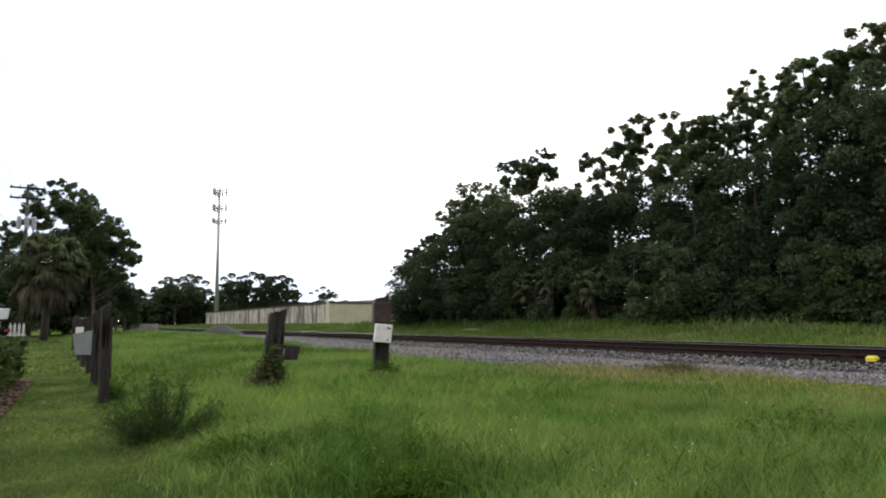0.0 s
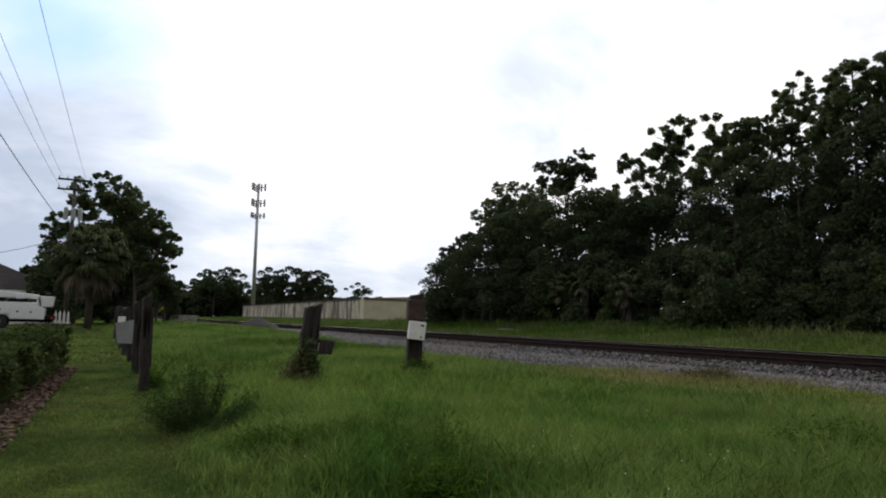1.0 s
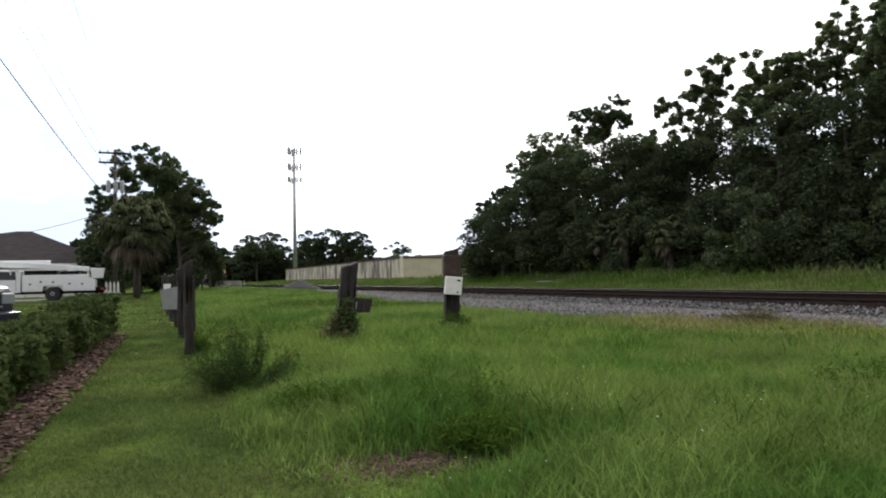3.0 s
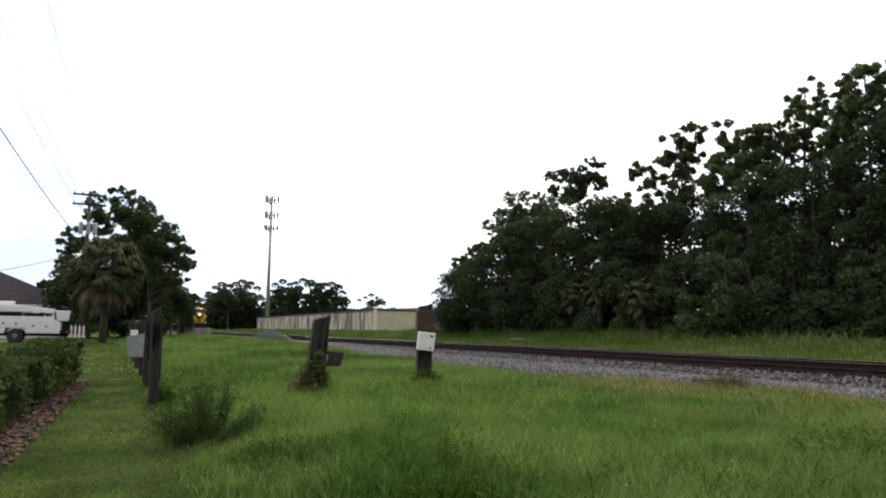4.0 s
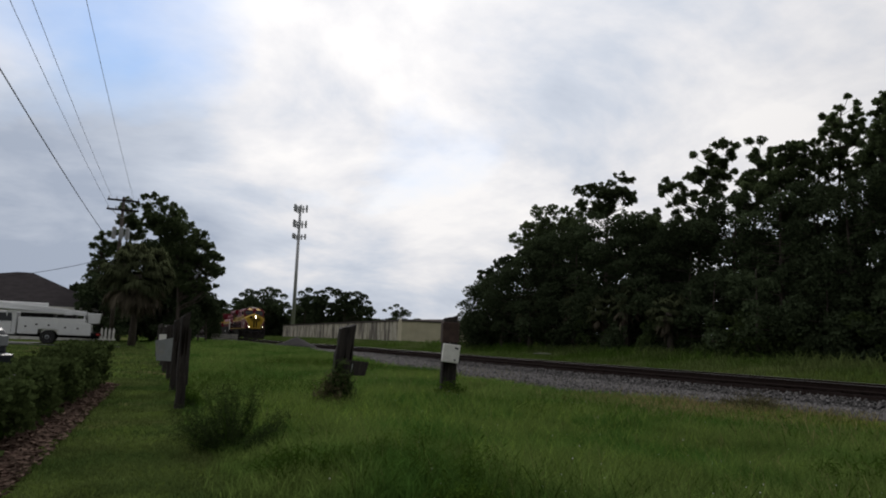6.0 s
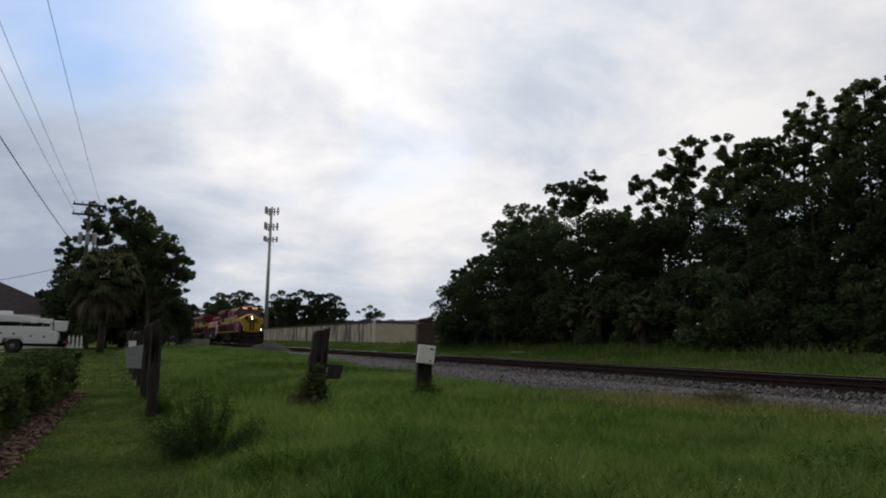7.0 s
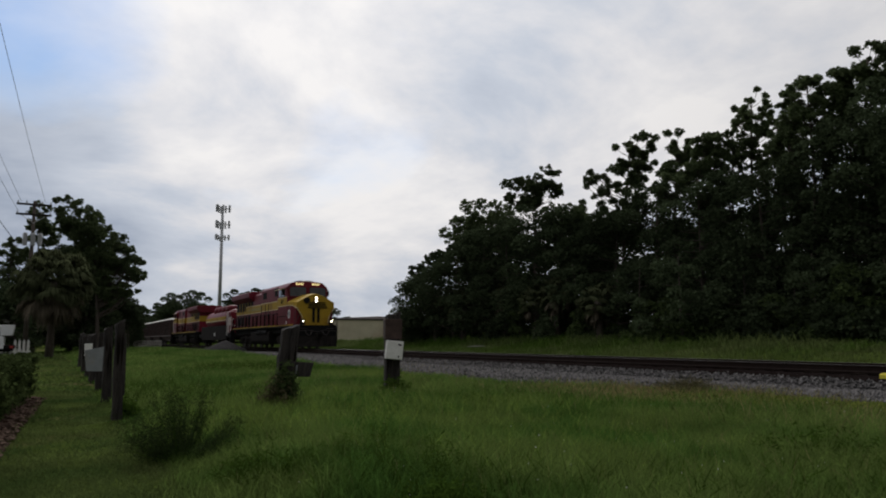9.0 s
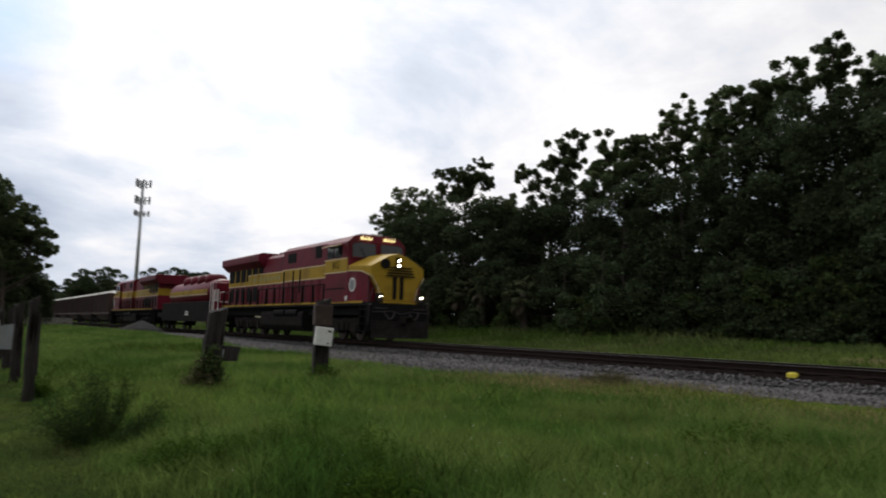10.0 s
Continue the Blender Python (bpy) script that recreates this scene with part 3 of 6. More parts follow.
def crowned_tree(name, az, d, lobes, label, seed, mat=None, group="", tuft=0.22, depth=1.0, leafy=0.0, full=40, inner=2.8, swell=1.1):
    """A tree whose limbs carry the clumps given by their place across the trunk, height and radius: needle tufts, or leaves of a size."""
    rng = np.random.default_rng(seed)
    x, y = polar(az, d)
    z0 = float(ground_z(x, y))
    root = thing(name, pose(x, y, z0 - 0.05), label, "tree", group)
    c, s = math.cos(radians(az)), math.sin(radians(az))
    high = max(z for _, z, _ in lobes)
    upper = [u for u, z, _ in lobes if z > high - 2.5 * tuft / 0.3]
    lean = sum(upper) / len(upper) * 0.7
    top = high - z0 - 0.4

    def spine(t):
        return Vector((lean * t * t * c, -lean * t * t * s, top * t))

    wood = Shape()
    thick = 0.012 * top + 0.03
    wood.tube([spine(t) for t in np.linspace(0, 1, 8)], [thick * (1 - 0.85 * t) for t in np.linspace(0, 1, 8)], 8)
    tufts, pts = [], []
    # the clumps named, and others between and under them that close the crown
    span = 12.0 * tuft
    clumps = [(u, z + 0.3 * r, r * swell) for u, z, r in lobes]
    while len(clumps) < len(lobes) * (1 + inner):
        (ua, za, ra), (ub, zb, rb) = (lobes[k] for k in rng.integers(0, len(lobes), 2))
        if math.hypot(ua - ub, za - zb) < span:
            t, r = rng.uniform(0.2, 0.8), max(ra, rb) * rng.uniform(0.7, 1.2)
            clumps.append((ua + (ub - ua) * t + rng.normal(0, 0.4) * tuft, min(za, zb) + abs(za - zb) * 0.3 - rng.uniform(0.2, 1.6) * r, r))
    for u, z, r in clumps:
        back = rng.uniform(-depth, depth)
        end = Vector((u * c + back * s, -u * s + back * c, z - z0))
        away = math.hypot(u - lean, back)
        t = min(0.97, max(0.12, (end.z - 0.45 * away - 0.3) / top))
        foot = spine(t)
        mid = foot.lerp(end, 0.55) + Vector((0, 0, -0.08 * away))
        thin = max(0.02, thick * 0.42 * (1.1 - t))
        wood.tube([foot, mid, end], [thin, thin * 0.65, 0.018], 5, False)
        if leafy:
            pts.append(clump_points(rng, end, r, int(full * (r / leafy) ** 2), 0.72))
            continue
        for k in range(5 + int(full * r * r)):
            p = rng.normal(0, 1, 3)
            p *= rng.uniform(0.2, 1.0) ** 0.5 / np.linalg.norm(p) * max(0.1, r - 0.12)
            tufts.append((np.array(end) + p * [1, 1, 0.8], tuft * rng.uniform(0.75, 1.2)))
    part("trunk", wood, BARK, root, smooth=True)
    if leafy:
        V, F = leaf_quads(rng, np.concatenate(pts), leafy, 1.4)
    else:
        V, F = tuft_quads(rng, tufts, 34, 0.085)
    bulk("crown", V, F, mat or PINE, root)
    return root


def polar(az, d):
    return d * math.sin(radians(az)), d * math.cos(radians(az))


# tree line beyond the track: tall pines over dense undergrowth
crowned_tree("pine_tree", 30.6, 64, [(-2.4, 10.9, 0.72), (-1.5, 12.1, 0.72), (-0.3, 13.2, 0.86), (1, 13.5, 0.76), (2.2, 13.5, 0.71), (3, 12.5, 1.2), (0.4, 11.7, 1.41), (-1, 10.8, 1.02)],
             "dark pine with a broad rounded crown at the woods' end", 100, group="woods beyond the track")
crowned_tree("pine_tree", 35.5, 57, [(-1.9, 13.9, 0.72), (-1, 14.2, 0.58), (-0.2, 14, 0.58), (-1.7, 12.8, 0.54), (-0.6, 12.7, 0.58), (0.5, 14.5, 0.44), (1.2, 14.8, 0.57), (1.9, 14.7, 0.48), (0.9, 13.9, 0.4), (2.3, 13.7, 0.35), (1.6, 13.9, 0.44), (0.3, 12.5, 0.4)],
             "pine with a forked top of two round crowns", 101, group="woods beyond the track")
crowned_tree("pine_tree", 38.9, 55, [(-1.8, 11, 0.84), (-0.5, 10.8, 0.99), (0.3, 11.3, 0.62), (0.6, 12.1, 0.37), (0.9, 10.3, 0.73), (1.6, 9.6, 0.56)],
             "low dark pine with a dense crown", 102, group="woods beyond the track")
crowned_tree("pine_tree", 42.4, 53, [(-2, 13.9, 0.43), (-2.3, 13.2, 0.32), (-1.5, 13.2, 0.35), (-0.2, 15.8, 0.35), (0.8, 15.9, 0.42), (1.4, 16.3, 0.42), (2, 16.4, 0.49), (2.7, 16.1, 0.37), (1.1, 14.9, 0.34), (2.3, 15.3, 0.34), (-0.5, 14.1, 0.43), (0.3, 14.2, 0.5), (1.5, 13.9, 0.49), (-0.1, 12.6, 0.42), (1.1, 12.7, 0.57), (-0.9, 12.2, 0.31), (2.6, 14.2, 0.33), (-1.2, 10.8, 0.5), (-1.6, 10.4, 0.31), (-0.4, 11.4, 0.42), (0.5, 10.5, 0.83), (1.3, 11.5, 0.64)],
             "tall slash pine with an open crown and long side limb", 103, group="woods beyond the track")
crowned_tree("pine_tree", 46.4, 51, [(-0.1, 15.7, 0.39), (0.7, 15.7, 0.38), (1.2, 15.2, 0.31), (0.3, 14.8, 0.32), (1.3, 14.3, 0.31), (0.7, 14, 0.28), (-0.2, 13.5, 0.39), (-0.7, 12.9, 0.5), (0.3, 12.4, 0.52), (1.3, 12.8, 0.45), (-0.9, 11.6, 0.64), (0.1, 11, 0.49)],
             "slender slash pine with an open tufted crown", 104, group="woods beyond the track", inner=3.8)
crowned_tree("pine_tree", 50.6, 49, [(-1.5, 14.4, 0.42), (-0.7, 14.6, 0.48), (0.1, 14.5, 0.47), (0.9, 14.4, 0.47), (1.7, 14.3, 0.4), (-0.9, 13.6, 0.42), (0.4, 13.5, 0.47), (-0.5, 12.7, 0.35), (1.5, 13.5, 0.4), (2.4, 13.4, 0.45), (2.1, 12.3, 0.51), (-1.3, 12.1, 0.45), (-1, 10.8, 0.51), (0.9, 11.3, 0.43), (2, 11.1, 0.54), (-1.9, 10.2, 0.45), (0.3, 9.4, 0.5), (1.9, 9.6, 0.66)],
             "tall flat-topped pine with sky showing through its limbs", 105, group="woods beyond the track", inner=3.8)
crowned_tree("pine_tree", 52, 49, [(-0.6, 16.5, 0.22), (-0.3, 16.1, 0.28), (0.2, 16.8, 0.28), (0.8, 17.2, 0.31), (1.3, 17.3, 0.27), (1.4, 16.4, 0.24), (0.3, 16.1, 0.25), (-0.6, 15.3, 0.34), (1.5, 15.7, 0.24), (1.9, 15, 0.38), (0.2, 15.2, 0.31), (1, 14.8, 0.36)],
             "tall slash pine with a sparse crown over the woods", 106, group="woods beyond the track", inner=3.8)
crowned_tree("pine_tree", 54.6, 47, [(0.1, 16.1, 0.31), (0.4, 16.6, 0.31), (0.9, 17, 0.33), (1.3, 17.1, 0.36), (-0.1, 15.5, 0.34), (0.6, 15, 0.42), (1.1, 14.1, 0.49), (0.2, 13.4, 0.42), (-0.2, 12.1, 0.5), (0.7, 12.4, 0.55), (0.2, 10.8, 0.61), (1, 10, 0.67)],
             "tall pine with an arching flat crown", 107, group="woods beyond the track", inner=3.8)
crowned_tree("pine_tree", 60.2, 45, [(-1.4, 16.4, 0.4), (-0.6, 17.2, 0.45), (0.3, 17.6, 0.44), (0.9, 17.4, 0.38), (-0.2, 16.3, 0.51), (1.2, 16.4, 0.52), (-1.3, 15.3, 0.55), (0.2, 14.9, 0.59), (-0.9, 13.9, 0.6), (0.6, 13.2, 0.64), (-0.4, 12.3, 0.71)],
             "tall dense slash pine with a ragged crown", 108, group="woods beyond the track")
crowned_tree("pine_tree", 63.2, 43, [(-0.7, 17.5, 0.38), (-0.1, 17.9, 0.38), (0.4, 17.9, 0.35), (0.8, 17.2, 0.34), (-0.3, 16.7, 0.49), (0.5, 16.2, 0.48), (-0.5, 15.4, 0.49), (0.4, 14.8, 0.53), (-0.9, 14, 0.55), (0, 13.5, 0.64), (-0.7, 12, 0.67)],
             "tallest slash pine of the woods with a tufted crown", 109, group="woods beyond the track")
crowned_tree("pine_tree", 65.7, 41, [(-0.6, 15.8, 0.32), (0.1, 15.8, 0.32), (0.6, 15.6, 0.31), (-0.3, 14.7, 0.44), (0.4, 14.3, 0.48), (-0, 13.1, 0.53), (-0.8, 12.5, 0.54), (0.3, 11.5, 0.62), (-0.6, 10.7, 0.63)],
             "tall dark slash pine with a dense crown", 110, group="woods beyond the track")
crowned_tree("pine_tree", 56.4, 46, [(-1.4, 16.1, 0.28), (-1, 16.5, 0.28), (-0.3, 16.7, 0.34), (0.5, 16.8, 0.33), (1, 16.4, 0.33), (1.5, 15.8, 0.35), (-0.7, 15.7, 0.34), (0.4, 15.5, 0.45), (1.3, 14.8, 0.47), (-1.2, 15.1, 0.43), (-0.1, 14.3, 0.54), (1.2, 13.6, 0.59), (-1.1, 13.5, 0.55), (0.3, 12.7, 0.6)],
             "tall pine with a low arching crown", 111, group="woods beyond the track")
crowned_tree("pine_tree", 48.3, 49, [(-0.1, 14.4, 0.4), (0.7, 14.6, 0.42), (1.4, 14.5, 0.4), (2.2, 14.4, 0.36), (0, 13.6, 0.42), (0.6, 13.9, 0.42), (-0.4, 12.8, 0.4), (0.3, 12.6, 0.5), (1.2, 13.2, 0.5), (-2.6, 11.7, 0.42), (-2, 12.1, 0.42), (-1.1, 11.9, 0.5)],
             "dense pine with a flat-topped dark crown", 112, group="woods beyond the track")
crowned_tree("pine_tree", 54.2, 47.5, [(-0.4, 14.1, 0.34), (0.2, 14.3, 0.4), (-0.2, 13.4, 0.42), (0.3, 13.6, 0.42), (-0.6, 13.1, 0.36), (0.1, 12.6, 0.5), (0.5, 14.5, 0.38), (0.6, 13, 0.45)],
             "narrow pine standing close between taller pines", 113, group="woods beyond the track")
crowned_tree("pine_tree", 58.5, 46, [(-0.4, 16.6, 0.34), (0.1, 16.4, 0.36), (-0.2, 16, 0.42), (0.4, 15.8, 0.42), (-0.6, 15.7, 0.42), (0.6, 16.8, 0.36), (0.1, 15.3, 0.5)],
             "tall narrow pine with a dense dark crown", 114, group="woods beyond the track")
for i, (az, d, h, sp) in enumerate([(69.2, 40, 14.8, 3.2), (74.5, 40, 15.6, 3.8)]):
    x, y = polar(az, d)
    tree("pine_tree", x, y, h, sp, "pine", 120 + i, "tall dark slash pine with an open ragged crown", bare=0.4, clumps=70, group="woods beyond the track")
OAKS = [(26.4, 66, 6.6, 2.6), (29.0, 62, 9.0, 3.0), (31.2, 60, 10.0, 3.0), (33.4, 58, 10.6, 3.0), (35.6, 56, 11.0, 2.8), (38.2, 54, 10.6, 3.0), (39.9, 54, 9.6, 2.4), (41.8, 52, 10.0, 3.0), (45.0, 50, 11.4, 2.8), (48.3, 48, 11.2, 2.8), (50.6, 49, 11.6, 2.2),
        (52.8, 46, 10.6, 3.2), (56.0, 45, 11.4, 3.8), (58.4, 45, 13.0, 3.4), (61.5, 43, 14.2, 3.6), (66.0, 41, 13.6, 4.4), (64.6, 44, 14.2, 4.2), (60.0, 46, 13.6, 3.6), (71.0, 37, 12.6, 4.6)]
for i, (az, d, h, sp) in enumerate(OAKS):
    x, y = polar(az, d)
    tree("oak_tree", x, y, h, sp, "oak", 200 + i, "dense dark broadleaf tree at the edge of the woods", bare=0.1, clumps=64, leaves=145, size=0.14, group="woods beyond the track")
for i in range(34):
    az = 25.2 + i * 1.53
    d = 31.2 / math.sin(radians(az)) if az > 28 else 67 - i
    x, y = polar(az, d + 1.0 + (3.0 if az > 47 else 0))
    tree("bush", x, y, (3.4 if i < 2 else 4.4 if az < 47 else 3.6) + 1.6 * math.sin(i * 2.3), 1.9 if i < 2 else 2.6, "bush", 300 + i, "dense dark green undergrowth covered with vines", clumps=36, leaves=150, size=0.135,
         mat=VINE if i % 3 == 1 else OAK, group="undergrowth at the woods' edge")
for i, (az, d, h) in enumerate([(27.6, 64, 6.2), (29.8, 60, 5.4), (33.2, 57, 6.0), (35.6, 53, 5.0), (37.2, 51, 5.6), (40.5, 47, 4.6)]):
    fan_palm(*polar(az, d), h, 1.7, 350 + i, "cabbage palm in the undergrowth with hanging dead fronds", dead=14, fronds=40)

for i in range(12):
    x, y = polar(29.5 + i * 3.1, 70 - i * 0.9)
    tree("oak_tree", x, y, (11.6 if i > 4 else 10.2) + 0.9 * math.sin(i * 1.7), 4.6, "oak", 380 + i, "dark broadleaf tree deep in the woods", bare=0.02, clumps=44, leaves=34, size=0.36, group="woods beyond the track")

# distant trees past the storage building
crowned_tree("distant_tree", 7.9, 250, [(-8.4, 10.6, 0.91), (-6.2, 12.6, 1.28), (-4.3, 14.5, 1.28), (-2.3, 15.7, 1.48), (-0.1, 15, 1.48), (2.1, 16.1, 1.3), (4.3, 16.6, 1.5), (6.8, 16, 1.5), (9.1, 14.5, 1.32), (10.6, 12.6, 0.95), (-1.5, 12.6, 2.22), (3.1, 13.3, 2.24), (7.5, 12, 1.88), (-5.1, 10.3, 1.83)],
             "distant round-crowned dark tree past the track", 400, OAK, "distant trees", tuft=1.5, depth=5.0, leafy=0.42, full=14, inner=2.2)
crowned_tree("distant_tree", 11.7, 255, [(-2.8, 14.2, 1.16), (-1.3, 16.1, 1.36), (1, 17.5, 1.37), (3.6, 16.7, 1.18), (0.3, 13.9, 1.76), (3.7, 13.3, 1.57)],
             "distant round-crowned dark tree past the track", 401, OAK, "distant trees", tuft=1.5, depth=5.0, leafy=0.42, full=14, inner=2.2)
crowned_tree("distant_tree", 14.8, 250, [(-8.1, 17, 1.16), (-5.6, 17.7, 1.55), (-2.9, 17.5, 1.56), (-0.1, 16.7, 1.37), (-7.1, 14.5, 1.35), (1.6, 16.2, 1.37), (4.2, 16.8, 1.57), (6.5, 15.8, 1.57), (8.1, 14, 1.38), (8.9, 12.1, 0.98), (3.6, 13.8, 1.96), (-1.2, 12.6, 1.75), (-4.7, 12.2, 1.55), (6.2, 11.7, 1.57)],
             "distant round-crowned dark tree past the track", 402, OAK, "distant trees", tuft=1.5, depth=5.0, leafy=0.42, full=14, inner=2.2)
crowned_tree("distant_tree", 19, 290, [(-5, 13.1, 0.91), (-2.7, 14.3, 0.92), (-0.4, 15, 1.15), (1.9, 14.3, 0.92), (3.7, 13.4, 0.92), (5.3, 12.9, 0.69), (0.1, 12.9, 0.92), (2.8, 12, 1.15)],
             "distant round-crowned dark tree past the track", 403, OAK, "distant trees", tuft=1.5, depth=5.0, leafy=0.42, full=14, inner=2.2)
for i, (az, d, h, sp) in enumerate([(7.4, 262, 13.4, 7), (9.0, 264, 13.6, 7), (13.6, 262, 14.0, 8), (16.0, 262, 13.0, 6), (11.6, 275, 13.0, 6), (5.0, 330, 15.5, 9), (6.4, 300, 10.5, 7), (4.0, 360, 13, 8)]):
    x, y = polar(az, d)
    tree("distant_tree", x, y, h, sp, "oak", 410 + i, "distant dark broadleaf tree past the track", bare=0.05, clumps=60, leaves=22, size=0.7, group="distant trees")
for i in range(15):
    x, y = polar(-34 + i * 2.6, 150 + 25 * math.sin(i * 1.9))
    tree("distant_tree", x, y, 8.5 + 2 * math.sin(i * 2.7), 6.5, "bush", 440 + i, "distant dark tree behind the lawns", clumps=30, leaves=16, size=0.8, group="distant trees")
for i in range(15):
    x, y = polar(5.6 + i * 1.12, 272)
    tree("distant_tree", x, y, 9, 9, "bush", 470 + i, "distant dark thicket past the track", clumps=56, leaves=24, size=0.8, group="distant trees")
# trees beside the drive
crowned_tree("pine_tree", 2.4, 70, [(-3.8, 13.7, 0.43), (-3, 13.9, 0.48), (-2.1, 13.6, 0.48), (-1.3, 13.4, 0.44), (-0.5, 13, 0.44), (-0.2, 12.3, 0.44), (0.4, 11.6, 0.5), (1, 11, 0.4), (-3.4, 12.9, 0.48), (-2.3, 12.6, 0.77), (-1.2, 12, 0.78), (-3.1, 11.7, 0.57), (-0.4, 11.1, 0.79), (-1.5, 10.6, 0.78), (1.8, 10.6, 0.5), (2.4, 9.7, 0.5), (1.6, 9.6, 0.7), (0.7, 10, 0.69), (2.3, 8.7, 0.45), (2.9, 8.7, 0.35), (3.5, 8.7, 0.25), (3.1, 7.2, 0.3), (3.6, 7.6, 0.25), (1.9, 8, 0.65), (0.9, 8.4, 0.79), (-0.3, 9, 0.88), (-1.5, 8.9, 0.87), (2.2, 7.1, 0.45), (1.5, 6.4, 0.65), (0.3, 6.9, 0.88), (-1, 7.1, 0.97), (2, 5.6, 0.4)],
             "large bushy pine with tiered crown and short side branches", 500, depth=1.6, full=40, inner=3.2, swell=1.2)
crowned_tree("pine_tree", -1.6, 72, [(-0.2, 13.4, 0.38), (-0.7, 13.1, 0.29), (0.4, 13.2, 0.39), (0.1, 12.4, 0.43), (-0.6, 11.7, 0.33), (-1, 11.6, 0.24), (0.7, 11.8, 0.48), (1.2, 11, 0.58), (0.4, 11.1, 0.34)],
             "slender pine behind the utility pole", 502, inner=3.6, swell=1.3)
crowned_tree("pine_tree", -3.5, 74, [(-0.6, 9.3, 0.28), (-0.2, 10, 0.33), (0.2, 10.5, 0.33), (0.8, 10.7, 0.38), (1.4, 10.7, 0.39), (2, 10.4, 0.39), (-0.4, 8.5, 0.28), (0.5, 9.6, 0.43), (1.4, 9.4, 0.48), (0.3, 8.7, 0.38), (-0, 6.9, 0.33), (0, 7.7, 0.28), (-0.4, 5.6, 0.37), (-0.2, 6.4, 0.33), (-0.5, 4.8, 0.33), (0.4, 7.5, 0.67), (0.7, 5.9, 0.76), (0.4, 4.3, 0.66), (1.1, 3.5, 0.67)],
             "smaller leaning pine beside the large one", 501, full=30)
x, y = polar(-0.4, 76)
tree("oak_tree", x, y, 10.2, 3.7, "oak", 504, "dense dark broadleaf tree behind the palm", bare=0.08, clumps=100, leaves=160, size=0.16)
x, y = polar(1.6, 73)
tree("oak_tree", x, y, 9.0, 2.7, "oak", 503, "dense dark broadleaf tree under the large pine", bare=0.12, clumps=80, leaves=150, size=0.16)
for i, (az, d, h, sp) in enumerate([(-2.7, 66, 5.6, 2.2), (1.6, 82, 7.5, 2.9), (2.6, 78, 5.0, 1.7), (1.4, 120, 9, 4.2)]):
    x, y = polar(az, d)
    tree("oak_tree", x, y, h, sp, "oak", 510 + i, "dense green broadleaf tree beside the lawn", bare=0.08, clumps=60, leaves=130, size=0.18)
for i, (az, d, h, sp) in enumerate([(0.7, 75, 11.2, 2.4), (3.0, 80, 6.8, 1.3), (4.95, 100, 3.4, 0.7)]):
    x, y = polar(az, d)
    tree("oak_tree", x, y, h, sp, "oak", 530 + i, "dense dark broadleaf tree with foliage to the ground", bare=0.03, clumps=70, leaves=150, size=0.16)
x, y = polar(3.9, 84)
tree("oak_tree", x, y, 5.6, 1.7, "oak", 516, "low tree with a clear stem at the end of the lawn", bare=0.5, clumps=44, leaves=130, size=0.16)
crowned_tree("oak_tree", 4.5, 78, [(-1.6, 5.9, 0.7), (-1.0, 5.2, 0.75), (-0.2, 4.6, 0.7), (0.5, 4.0, 0.6), (1.0, 3.3, 0.45), (-0.8, 4.1, 0.8), (0.2, 3.3, 0.5), (-1.5, 4.6, 0.8), (-1.9, 3.8, 0.7)],
             "low broadleaf tree leaning out over the grass", 517, OAK, leafy=0.16, full=20, inner=0.6)
x, y = polar(-0.65, 52)
fan_palm(x, y, 7.8, 2.9, 520, "cabbage palm with a shaggy crown and hanging dead fronds", dead=46, fronds=170)


# ---- buildings, tower ----
def storage_building():
    b = thing("storage_building", pose(33, 93, 0.5), "long low storage building with stained pale walls and a grey roof", "building")
    L, W, H = 92, 26, 3.75
    part("wall", Shape().box(0, 0.3, 0.3, L, 0, H), STUCCO, b, "long side wall streaked with dark stains")
    part("wall", Shape().box(0, W, 0, 0.3, 0, H), CREAM, b, "cream end wall")
    part("wall", Shape().box(W - 0.3, W, 0.3, L, 0, H), STUCCO, b)
    part("wall", Shape().box(0.3, W - 0.3, L - 0.3, L, 0, H), STUCCO, b)
    part("pilaster", Shape().prism([(0.0, 0), (1.6, 0), (1.6, H - 0.1), (0.8, H + 0.42), (0.0, H - 0.1)], "x", -0.15, -0.005), CREAM, b, "pale corner pier with a peaked top", bevel=0.02)
    for k in range(11):
        part("buttress", Shape().box(-0.1, -0.004, 9.0 + 7.6 * k, 9.25 + 7.6 * k, 0, H - 0.3), STUCCO, b, bevel=0.02)
    roof = Shape()
    e = 0.12
    roof.add([(-e, -e, H), (W + e, -e, H), (W + e, L + e, H), (-e, L + e, H), (W * 0.36, 7, H + 0.8), (W * 0.36, L - 7, H + 0.8),
              (-e, -e, H + 0.22), (W + e, -e, H + 0.22), (W + e, L + e, H + 0.22), (-e, L + e, H + 0.22)],
             [(0, 1, 2, 3), (0, 1, 7, 6), (1, 2, 8, 7), (2, 3, 9, 8), (3, 0, 6, 9), (6, 7, 4), (7, 8, 5, 4), (8, 9, 5), (9, 6, 4, 5)])
    part("roof", roof, ROOFGREY, b)
    return b


storage_building()


